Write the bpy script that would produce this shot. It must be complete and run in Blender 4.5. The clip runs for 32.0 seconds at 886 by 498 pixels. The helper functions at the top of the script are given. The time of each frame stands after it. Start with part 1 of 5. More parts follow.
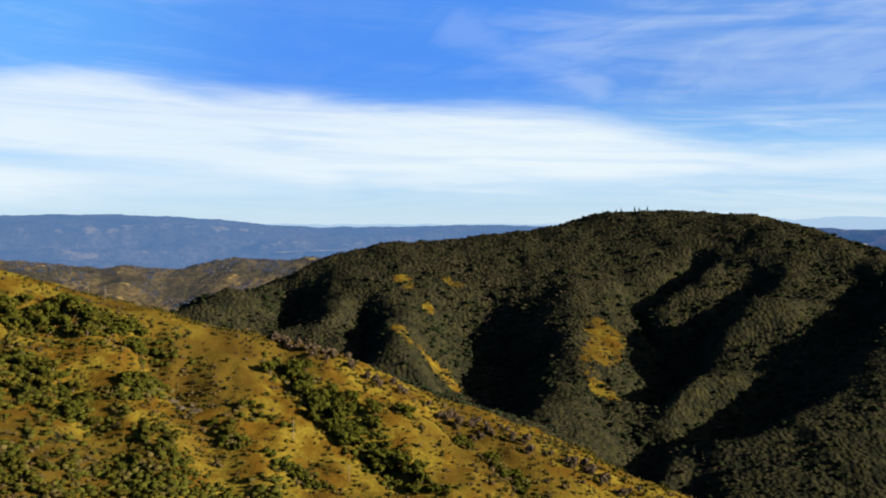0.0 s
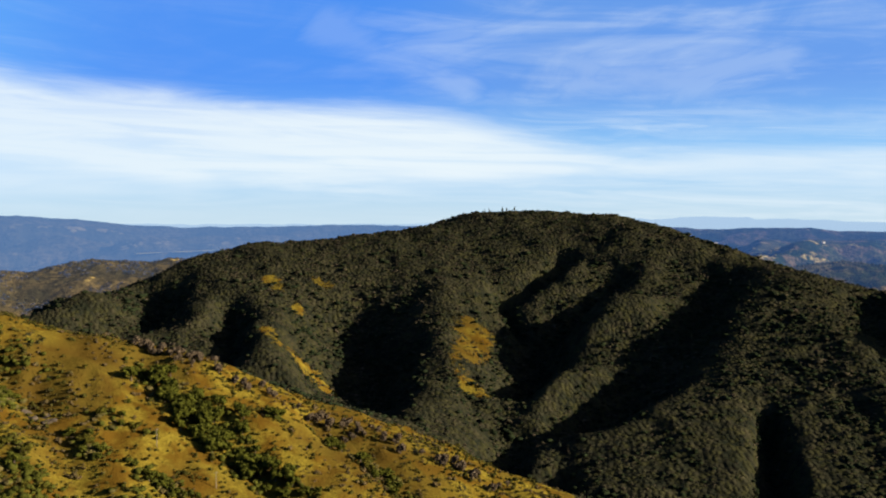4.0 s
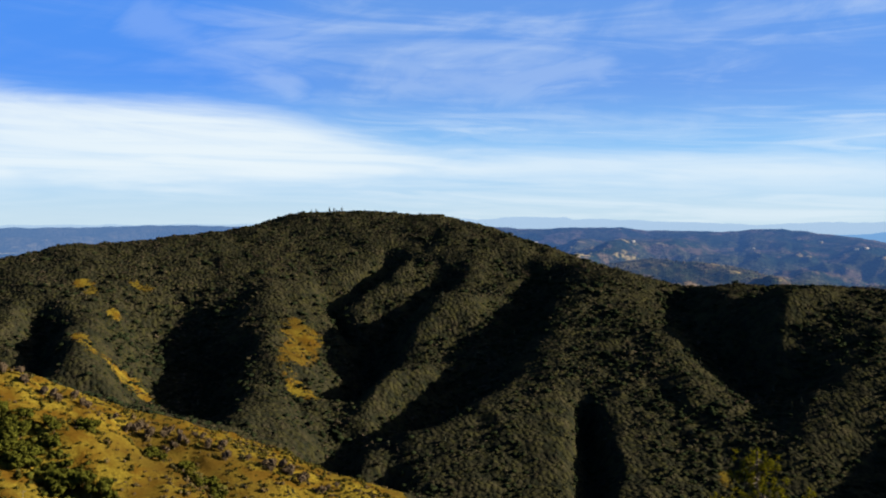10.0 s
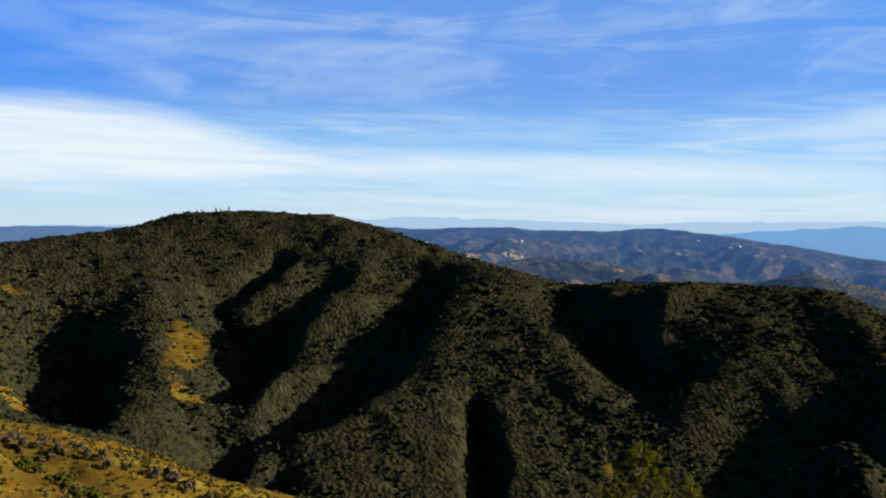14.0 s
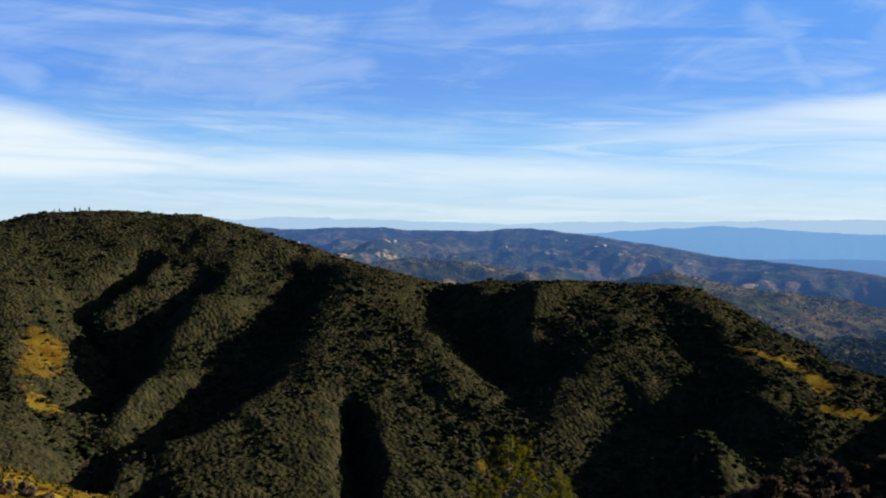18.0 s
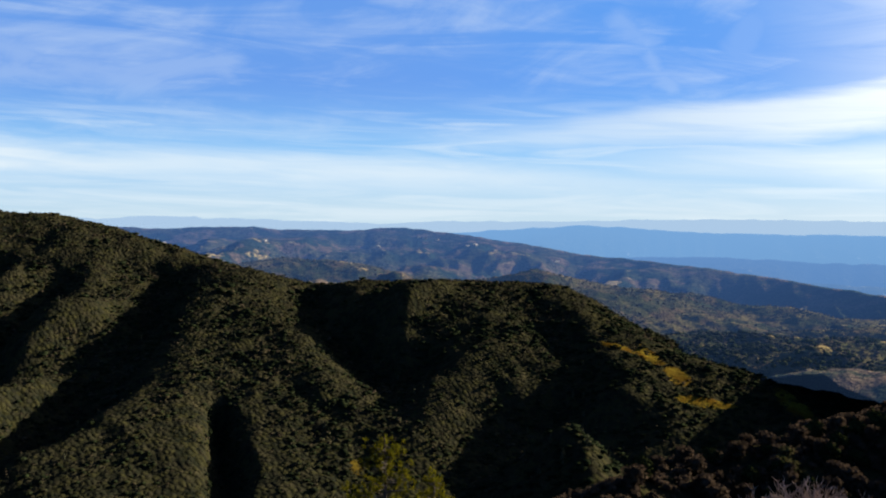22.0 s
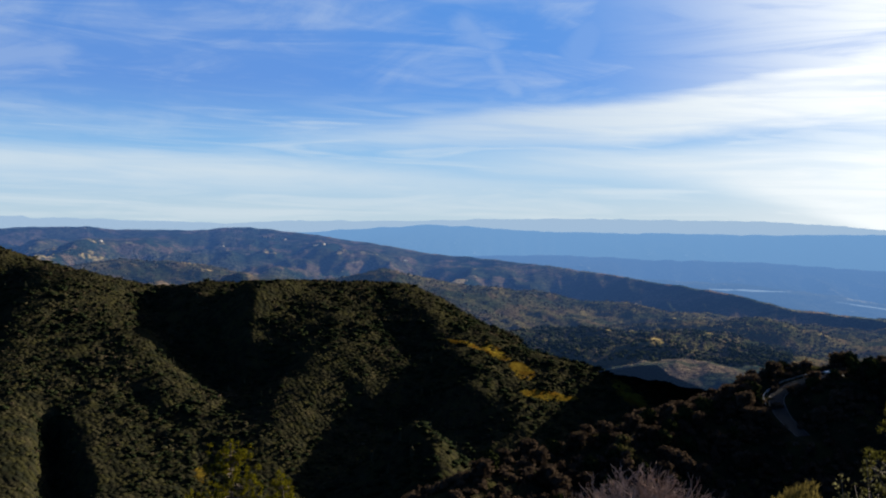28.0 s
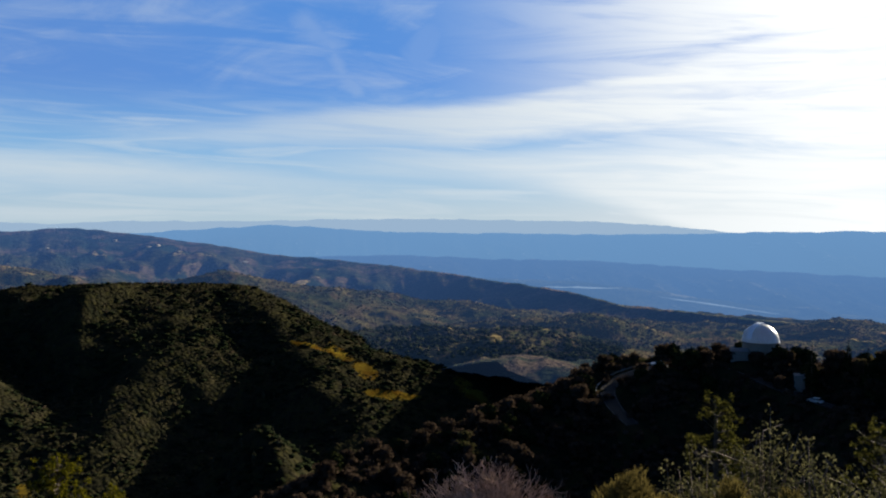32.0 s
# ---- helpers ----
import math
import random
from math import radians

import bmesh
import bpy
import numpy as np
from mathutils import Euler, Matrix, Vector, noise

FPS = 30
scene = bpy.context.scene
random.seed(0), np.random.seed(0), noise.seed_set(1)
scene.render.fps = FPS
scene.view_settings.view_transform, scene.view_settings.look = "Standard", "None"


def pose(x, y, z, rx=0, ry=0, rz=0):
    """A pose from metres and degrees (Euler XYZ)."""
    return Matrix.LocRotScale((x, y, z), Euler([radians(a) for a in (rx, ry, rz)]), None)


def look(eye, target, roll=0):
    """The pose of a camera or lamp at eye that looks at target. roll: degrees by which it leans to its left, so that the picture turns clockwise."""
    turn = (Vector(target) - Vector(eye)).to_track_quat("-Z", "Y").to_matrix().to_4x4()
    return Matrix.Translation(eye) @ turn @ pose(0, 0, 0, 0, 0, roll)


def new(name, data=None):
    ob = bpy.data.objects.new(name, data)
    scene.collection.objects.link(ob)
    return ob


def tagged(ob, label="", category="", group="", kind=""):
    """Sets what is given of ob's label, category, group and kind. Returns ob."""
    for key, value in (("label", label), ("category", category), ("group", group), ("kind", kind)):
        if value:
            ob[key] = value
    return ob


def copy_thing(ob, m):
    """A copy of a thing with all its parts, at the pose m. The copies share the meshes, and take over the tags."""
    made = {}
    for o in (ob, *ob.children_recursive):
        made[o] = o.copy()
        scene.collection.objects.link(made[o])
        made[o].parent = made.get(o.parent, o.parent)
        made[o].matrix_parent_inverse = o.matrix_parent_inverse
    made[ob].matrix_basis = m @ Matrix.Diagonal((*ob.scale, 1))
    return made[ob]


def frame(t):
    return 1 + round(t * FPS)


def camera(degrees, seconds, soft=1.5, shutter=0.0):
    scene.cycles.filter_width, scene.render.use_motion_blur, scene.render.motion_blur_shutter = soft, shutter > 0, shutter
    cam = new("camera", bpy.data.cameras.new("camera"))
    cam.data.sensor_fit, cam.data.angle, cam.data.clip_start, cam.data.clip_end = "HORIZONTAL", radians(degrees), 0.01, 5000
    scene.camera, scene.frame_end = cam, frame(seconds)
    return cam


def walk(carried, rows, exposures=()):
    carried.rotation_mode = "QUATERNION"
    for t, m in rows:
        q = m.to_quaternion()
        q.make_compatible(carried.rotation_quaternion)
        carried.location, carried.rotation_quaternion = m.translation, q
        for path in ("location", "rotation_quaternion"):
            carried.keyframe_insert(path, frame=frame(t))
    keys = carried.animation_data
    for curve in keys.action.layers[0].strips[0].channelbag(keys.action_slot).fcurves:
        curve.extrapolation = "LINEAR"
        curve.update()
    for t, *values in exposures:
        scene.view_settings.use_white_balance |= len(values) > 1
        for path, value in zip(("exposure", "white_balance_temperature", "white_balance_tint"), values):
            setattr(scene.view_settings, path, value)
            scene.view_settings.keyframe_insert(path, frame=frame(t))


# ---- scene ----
cam = camera(52.9, 32.0, soft=2.1)
# The camera stands on a summit, eye at z = 0, and turns to its right: seconds, yaw, pitch, roll
ROWS = [
    (0, 0.00, -2.02, -0.04), (0.5, -1.45, -2.02, -0.02), (1, -2.43, -2.02, -0.01), (1.5, -3.10, -2.03, -0.00), (2, -4.02, -2.03, -0.02), 
    (2.5, -4.93, -2.03, -0.02), (3, -6.28, -2.02, -0.01), (3.5, -7.33, -2.02, 0.00), (5.5, -11.50, -2.03, -0.02), (6, -12.49, -2.02, -0.03), 
    (6.5, -13.41, -2.02, -0.02), (7, -14.32, -2.02, -0.01), (7.5, -15.19, -2.02, -0.00), (8, -15.82, -2.02, -0.01), (8.5, -16.42, -2.01, -0.01), 
    (9, -17.18, -2.01, 0.00), (9.5, -18.13, -2.01, 0.00), (10, -19.39, -2.01, -0.00), (10.5, -20.03, -2.02, -0.01), (11, -20.99, -2.01, -0.03), 
    (11.5, -22.09, -2.00, -0.01), (12, -23.16, -2.01, -0.01), (12.5, -24.03, -2.01, -0.03), (13, -24.76, -2.01, -0.01), (13.5, -25.59, -2.01, -0.00), 
    (14, -26.43, -2.01, -0.01), (14.5, -27.27, -2.00, -0.01), (16.5, -31.15, -2.01, -0.04), (17, -32.27, -2.01, -0.02), (17.5, -33.41, -2.03, -0.02), 
    (18, -34.57, -2.01, -0.02), (18.5, -35.63, -2.02, 0.00), (19, -36.70, -2.02, -0.01), (19.5, -37.71, -2.02, 0.01), (20, -38.84, -2.03, -0.01), 
    (20.5, -39.91, -2.04, 0.02), (21, -40.91, -2.05, 0.01), (21.5, -41.88, -2.05, 0.02), (22, -42.75, -2.05, 0.06), (22.5, -43.42, -2.05, 0.05), 
    (23, -43.91, -2.07, 0.04), (23.5, -44.36, -2.07, 0.05), (24, -45.28, -2.07, 0.03), (24.5, -45.87, -2.08, 0.03), (25, -46.71, -2.08, 0.01), 
    (25.5, -47.33, -2.07, 0.02), (27.5, -51.07, -2.06, 0.03), (28, -52.49, -2.08, 0.06), (28.5, -53.43, -2.07, 0.04), (29, -54.21, -2.07, 0.07), 
    (29.5, -55.37, -2.06, 0.04), (30, -56.53, -2.07, 0.03), (30.5, -58.29, -2.05, 0.03), (31, -60.10, -2.04, 0.03), (31.5, -61.45, -2.03, 0.03), 
    (32, -62.59, -2.06, 0.05), 
]
walk(cam, [(t, pose(0, 0, 0, 90 + pitch, -roll, yaw)) for t, yaw, pitch, roll in ROWS],
     exposures=[(0.0, 2.1), (14.0, 2.08), (20.0, 2.1), (25.0, 2.0), (28.0, 1.86), (32.0, 1.72)])

# ---- sky and sun ----
STOPS = 2.1
PLAIN = 2.0 ** -STOPS
SUN_BEARING, SUN_HEIGHT = 105.0, 17.0
sb, sh = radians(SUN_BEARING), radians(SUN_HEIGHT)
SUN_WAY = Vector((math.sin(sb) * math.cos(sh), math.cos(sb) * math.cos(sh), math.sin(sh)))
lamp = bpy.data.lights.new("sun", "SUN")
lamp.energy, lamp.angle, lamp.color = 5.0, radians(0.6), (1.0, 0.86, 0.66)
new("sun", lamp).matrix_world = look(SUN_WAY * 900, (0, 0, 0))


class Nodes:
    """Short forms for building a node tree."""

    def __init__(self, tree):
        self.tree = tree
        tree.nodes.clear()

    def add(self, kind, **values):
        n = self.tree.nodes.new(kind)
        for k, v in values.items():
            if k[0] == "i" and k[1:].isdigit():
                self.feed(n.inputs[int(k[1:])], v)
            elif k in n.inputs:
                self.feed(n.inputs[k], v)
            else:
                setattr(n, k, v)
        return n

    def feed(self, socket, v):
        if isinstance(v, bpy.types.NodeSocket):
            self.tree.links.new(v, socket)
        else:
            socket.default_value = v

    def math(self, op, a, b=0.0, clamp=False):
        return self.add("ShaderNodeMath", operation=op, use_clamp=clamp, i0=a, i1=b).outputs[0]

    def vec(self, op, a, b=(0, 0, 0)):
        return self.add("ShaderNodeVectorMath", operation=op, i0=a, i1=b).outputs[0]

    def noise(self, vector, scale, detail=4.0, rough=0.55, warp=0.0):
        return self.add("ShaderNodeTexNoise", Vector=vector, Scale=scale, Detail=detail, Roughness=rough, Distortion=warp).outputs[0]

    def ramp(self, fac, stops):
        n = self.add("ShaderNodeValToRGB", Fac=fac)
        e = n.color_ramp.elements
        while len(e) < len(stops):
            e.new(0.5)
        for el, (p, c) in zip(e, stops):
            el.position, el.color = p, (*c, 1) if len(c) == 3 else c
        return n.outputs[0]

    def span(self, v, a, b, c=0.0, d=1.0, smooth=True):
        n = self.add("ShaderNodeMapRange", Value=v)
        n.interpolation_type = "SMOOTHSTEP" if smooth else "LINEAR"
        for i, q in zip((1, 2, 3, 4), (a, b, c, d)):
            self.feed(n.inputs[i], q)
        return n.outputs[0]

    def mix(self, fac, a, b, blend="MIX"):
        n = self.add("ShaderNodeMix", data_type="RGBA", blend_type=blend)
        for s, v in ((n.inputs[0], fac), (n.inputs[6], a), (n.inputs[7], b)):
            self.feed(s, v if isinstance(v, (float, int, bpy.types.NodeSocket)) else ((*v, 1) if len(v) == 3 else v))
        return n.outputs[2]


world = bpy.data.worlds.new("sky")
scene.world = world
world.use_nodes = True
w = Nodes(world.node_tree)
sky = w.add("ShaderNodeTexSky", sky_type="NISHITA", sun_disc=False, sun_elevation=sh, sun_rotation=sb, altitude=1200.0, air_density=1.0, dust_density=0.6, ozone_density=2.5)
way = w.add("ShaderNodeTexCoord").outputs["Generated"]
sep = w.add("ShaderNodeSeparateXYZ", Vector=way)
bearing = w.math("ARCTAN2", sep.outputs[0], sep.outputs[1])
height = w.math("ARCSINE", sep.outputs[2])
# thin cirrus: streaks along the horizon, thick and low to one side, torn above
DEG = w.math("MULTIPLY", bearing, 180 / math.pi)
HIGH = w.math("MULTIPLY", height, 180 / math.pi)
flow = w.add("ShaderNodeCombineXYZ", X=bearing, Y=w.math("ADD", w.math("MULTIPLY", height, 3.4), w.math("MULTIPLY", bearing, 0.12)), Z=3.7).outputs[0]
broad = w.noise(flow, 2.6, 3.0, 0.5, 0.8)
streak = w.noise(w.vec("MULTIPLY", flow, (1.0, 2.6, 1.0)), 3.4, 6.0, 0.6, 0.9)
comb = w.noise(w.vec("MULTIPLY", flow, (1.0, 3.8, 1.0)), 5.0, 6.0, 0.58, 0.9)
torn = w.noise(w.add("ShaderNodeCombineXYZ", X=w.math("ADD", bearing, height), Y=w.math("MULTIPLY", w.math("SUBTRACT", height, w.math("MULTIPLY", bearing, 0.3)), 3.0), Z=1.3).outputs[0], 5.0, 6.0, 0.6, 1.2)


def along(fac, stops, low, high):
    """A value that changes with the bearing: stops of degrees and value."""
    node = w.add("ShaderNodeValToRGB", Fac=w.span(fac, -30.0, 100.0, 0.0, 1.0, False))
    node.color_ramp.interpolation = "B_SPLINE"
    e = node.color_ramp.elements
    while len(e) < len(stops):
        e.new(0.5)
    for el, (b, v) in zip(e, stops):
        g = (v - low) / (high - low)
        el.position, el.color = (b + 30.0) / 130.0, (g, g, g, 1)
    return w.math("ADD", w.math("MULTIPLY", node.outputs[0], high - low), low)


def cloud_band(top, foot, much, soft, ragged):
    """A sheet of cloud between two heights in degrees, its edges torn along the wind."""
    h = w.math("ADD", HIGH, w.math("MULTIPLY", w.math("SUBTRACT", broad, 0.5), ragged))
    h = w.math("ADD", h, w.math("MULTIPLY", w.math("SUBTRACT", streak, 0.5), ragged * 1.1))
    t, f = along(DEG, top, -4.0, 16.0), along(DEG, foot, -4.0, 16.0)
    upper = w.span(w.math("SUBTRACT", h, t), soft, -soft)
    lower = w.span(w.math("SUBTRACT", h, f), -soft * 1.3, soft * 0.7)
    body = w.math("MULTIPLY", w.math("MULTIPLY", upper, lower), along(DEG, much, 0.0, 1.0))
    return w.math("MULTIPLY", body, w.span(comb, 0.25, 0.6, 0.72, 1.0))


cover = cloud_band([(-30, 7.6), (-20, 8.9), (-12, 7.7), (-2, 7.1), (7, 6.7), (13, 5.6), (19, 4.0), (28, 3.7), (38, 3.3), (46, 3.0), (60, 2.6)],
                   [(-30, 1.2), (-12, 1.8), (0, 2.2), (10, 2.4), (18, 2.8), (30, 2.6), (40, 2.0), (60, 1.6)],
                   [(-30, 0.97), (-18, 0.84), (-6, 0.92), (6, 1.0), (14, 0.95), (22, 0.75), (33, 0.85), (45, 0.75), (54, 0.4), (64, 0.0)], 1.0, 2.2)
high_band = cloud_band([(40, 5.4), (50, 5.9), (57, 6.5), (66, 7.4), (72, 8.6), (80, 10.0), (92, 13.0)], [(40, 4.9), (50, 4.8), (60, 4.9), (72, 5.2), (84, 5.4), (92, 4.0)],
                       [(38, 0.0), (47, 0.5), (56, 0.72), (64, 0.85), (72, 1.0), (92, 1.0)], 0.8, 1.6)
low_band = cloud_band([(50, 4.0), (58, 4.3), (68, 4.1), (78, 4.4), (90, 5.0)], [(50, 3.6), (58, 3.3), (66, 3.0), (74, 1.2), (82, -3.0)],
                      [(49, 0.0), (55, 0.45), (60, 0.8), (70, 0.85), (80, 1.0), (92, 1.0)], 1.1, 1.3)
left_gap = cloud_band([(-30, 4.4), (-22, 3.4), (-12, 2.6), (-6, 2.0)], [(-30, 3.4), (-20, 2.4), (-6, 1.6)], [(-30, 0.5), (-20, 0.45), (-10, 0.2), (-4, 0.0)], 0.5, 1.0)
cover = w.math("SUBTRACT", w.math("MAXIMUM", cover, w.math("MAXIMUM", high_band, low_band)), left_gap, clamp=True)
veil = w.math("MULTIPLY", w.span(w.math("ADD", w.math("MULTIPLY", streak, 0.6), w.math("MULTIPLY", torn, 0.4)), 0.42, 0.72), along(DEG, [(-30, 0.3), (-14, 0.05), (0, 0.05), (8, 0.3), (30, 0.38), (60, 0.3), (95, 0.6)], 0.0, 1.0))
veil = w.math("MULTIPLY", veil, w.span(HIGH, 2.0, 5.0))
low_streaks = w.math("MULTIPLY", w.span(comb, 0.38, 0.72, 0.0, 0.6), w.math("MULTIPLY", w.span(HIGH, 8.5, 5.0), along(DEG, [(-30, 0.3), (5, 0.2), (14, 0.8), (60, 0.9), (95, 1.0)], 0.0, 1.0)))
cover = w.math("MAXIMUM", cover, w.math("MAXIMUM", veil, low_streaks))
cover = w.math("MULTIPLY", cover, w.math("MULTIPLY", w.span(DEG, -62.0, -34.0), w.span(DEG, 150.0, 110.0)))
glare_dot = w.add("ShaderNodeVectorMath", operation="DOT_PRODUCT", i0=way, i1=tuple(SUN_WAY)).outputs["Value"]
glare = w.math("POWER", w.span(glare_dot, 0.66, 0.99, 0.0, 1.0, False), 1.5)
# torn streamers of cloud
for b0, h0, b1, h1, wide, much in ((54.0, 12.2, 55.6, 10.6, 1.4, 0.16), (55.5, 10.7, 56.0, 9.3, 1.1, 0.18), (56.0, 9.3, 57.1, 8.0, 1.1, 0.2), (61.6, 11.5, 60.8, 9.0, 1.5, 0.10),
                                   (1.0, 11.9, 5.0, 10.1, 1.8, 0.12), (4.9, 10.2, 9.6, 8.2, 1.6, 0.22), (9.8, 11.6, 4.9, 10.2, 1.6, 0.16), (15.8, 9.8, 24.7, 8.0, 1.8, 0.2), (16.2, 8.3, 29.0, 9.3, 1.4, 0.2)):
    db, dh = radians(b1 - b0), radians(h1 - h0)
    ub, uh = w.math("SUBTRACT", bearing, radians(b0)), w.math("SUBTRACT", height, radians(h0))
    part_way = w.math("DIVIDE", w.math("ADD", w.math("MULTIPLY", ub, db), w.math("MULTIPLY", uh, dh)), db * db + dh * dh, clamp=True)
    eb, eh = w.math("SUBTRACT", ub, w.math("MULTIPLY", part_way, db)), w.math("SUBTRACT", uh, w.math("MULTIPLY", part_way, dh))
    off = w.math("SQRT", w.math("ADD", w.math("MULTIPLY", eb, eb), w.math("MULTIPLY", eh, eh)))
    off = w.math("ADD", off, w.math("MULTIPLY", w.math("SUBTRACT", torn, 0.5), 0.07))
    cover = w.math("MAXIMUM", cover, w.math("MULTIPLY", w.span(off, radians(wide), 0.0), much))
cover = w.math("MAXIMUM", cover, w.math("MULTIPLY", w.span(glare, 0.0, 0.75), w.span(streak, 0.25, 0.6, 0.35, 1.0)), clamp=True)
SKY = 0.0288
zenith = w.mix(w.span(DEG, -26.0, -9.0), (1.0, 3.5, 8.0), (0.50, 2.3, 7.4))
zenith = w.mix(w.span(DEG, 2.0, 16.0), zenith, (1.05, 2.75, 6.8))
zenith = w.mix(w.span(DEG, 38.0, 56.0), zenith, (0.82, 2.75, 7.1))
clear = w.mix(w.span(HIGH, 3.0, 9.0), (2.1, 4.7, 7.7), zenith)
clear = w.mix(w.span(HIGH, -0.5, 5.0), (4.6, 6.2, 7.3), clear)
blue = w.mix(0.88, w.mix(1.0, sky.outputs[0], (1.15, 1.15, 1.6), "MULTIPLY"), clear)
blue = w.mix(w.span(height, 0.27, 0.6, 0.0, 0.9), blue, (0.12, 0.45, 1.7))
white = w.mix(glare, (6.7, 7.5, 8.0), (12.6, 12.6, 12.4))
air = w.mix(cover, blue, white)
ground_side = w.span(height, -0.02, -0.1)
air = w.mix(ground_side, air, (0.5, 0.6, 0.8))
w.add("ShaderNodeOutputWorld", Surface=w.add("ShaderNodeBackground", Color=air, Strength=SKY).outputs[0])


# ---- materials ----
def material(name):
    m = bpy.data.materials.new(name)
    m.use_nodes = True
    return m, Nodes(m.node_tree)


def finish(n, color, rough=0.85, bump=None, strength=0.4, dist=0.1, spec=0.2, metal=0.0):
    b = n.add("ShaderNodeBsdfPrincipled", Roughness=rough, Metallic=metal)
    n.feed(b.inputs["Specular IOR Level"], spec)
    n.feed(b.inputs["Base Color"], color if isinstance(color, bpy.types.NodeSocket) else (*color, 1))
    if bump is not None:
        n.feed(b.inputs["Normal"], n.add("ShaderNodeBump", Height=bump, Strength=strength, Distance=dist).outputs[0])
    n.add("ShaderNodeOutputMaterial", Surface=b.outputs[0])


def ground_material():
    m, n = material("hill_ground")
    p = n.add("ShaderNodeNewGeometry").outputs["Position"]
    grass = n.add("ShaderNodeAttribute", attribute_name="grass").outputs["Fac"]
    big, mid, fine = n.noise(p, 0.012, 5), n.noise(p, 0.06, 6, 0.6), n.noise(p, 0.7, 5, 0.65)
    straw = n.mix(n.span(fine, 0.3, 0.7), (0.060, 0.044, 0.006), (0.116, 0.089, 0.012))
    straw = n.mix(n.span(mid, 0.40, 0.62), straw, (0.052, 0.029, 0.004))
    straw = n.mix(n.span(big, 0.44, 0.60, 0.0, 0.75), straw, (0.040, 0.026, 0.005))
    brush = n.mix(n.span(mid, 0.35, 0.68), (0.0076, 0.0086, 0.0060), (0.0225, 0.0205, 0.0115))
    brush = n.mix(n.span(fine, 0.5, 0.75, 0.0, 0.6), brush, (0.025, 0.0205, 0.0112))
    cells = n.add("ShaderNodeTexVoronoi", Vector=n.vec("MULTIPLY", p, (1, 1, 0.6)), Scale=0.24, Randomness=1.0)
    crown = n.add("ShaderNodeSeparateColor", Color=cells.outputs["Color"]).outputs[0]
    brush = n.mix(n.span(crown, 0.0, 1.0, 0.0, 0.8, False), brush, n.mix(n.span(crown, 0.55, 0.75), (0.005, 0.007, 0.0035), (0.018, 0.018, 0.007)))
    swell = n.math("SUBTRACT", 1.0, n.span(cells.outputs["Distance"], 0.0, 0.9))
    edge = n.math("ADD", grass, n.math("MULTIPLY", n.math("SUBTRACT", mid, 0.5), 0.9))
    edge = n.math("ADD", edge, n.math("MULTIPLY", n.math("SUBTRACT", fine, 0.5), 0.8))
    edge = n.math("ADD", edge, n.math("MULTIPLY", n.math("SUBTRACT", n.noise(p, 0.17, 4, 0.6), 0.5), 1.3))
    color = n.mix(n.span(edge, 0.40, 0.60), brush, straw)
    bare = n.span(edge, 0.40, 0.60)
    relief = n.math("ADD", n.math("MULTIPLY", n.math("ADD", fine, n.math("MULTIPLY", mid, 3.0)), 0.4), n.math("MULTIPLY", swell, n.math("SUBTRACT", 1.0, bare)))
    finish(n, color, 0.95, relief, 0.8, 2.0, 0.0)
    return m


def leaf_material(name, dark, light, dry=None, grain=1.2, dry_share=0.8, thin=0.0):
    m, n = material(name)
    p = n.add("ShaderNodeNewGeometry").outputs["Position"]
    island = n.add("ShaderNodeNewGeometry").outputs["Random Per Island"]
    fine, big = n.noise(p, grain, 4, 0.7), n.noise(p, 0.013, 4)
    color = n.mix(n.span(fine, 0.3, 0.7), dark, light)
    color = n.mix(n.span(island, 0.0, 1.0, 0.0, 0.35 if dry else 0.75, False), color, tuple(c * 0.5 for c in dark))
    if dry:
        # whole plants differ: some dry and brown, some dark, some fresh
        cells = n.add("ShaderNodeTexVoronoi", Vector=n.vec("MULTIPLY", p, (1, 1, 0.4)), Scale=0.19, Randomness=1.0)
        plant = n.add("ShaderNodeSeparateColor", Color=cells.outputs["Color"])
        lot = n.math("ADD", plant.outputs[0], n.math("MULTIPLY", n.math("SUBTRACT", big, 0.5), 1.8))
        color = n.mix(n.span(lot, dry_share, dry_share + 0.12), color, dry)
        color = n.mix(n.span(plant.outputs[1], 0.0, 1.0, 0.0, 0.55, False), color, tuple(c * 0.5 for c in dark))
    if not thin:
        finish(n, color, 0.9, fine, 0.5, 0.4, 0.0)
        return m
    lit = n.add("ShaderNodeMixShader", Fac=thin, i1=n.add("ShaderNodeBsdfDiffuse", Color=color).outputs[0], i2=n.add("ShaderNodeBsdfTranslucent", Color=color).outputs[0])
    n.add("ShaderNodeOutputMaterial", Surface=lit.outputs[0])
    return m


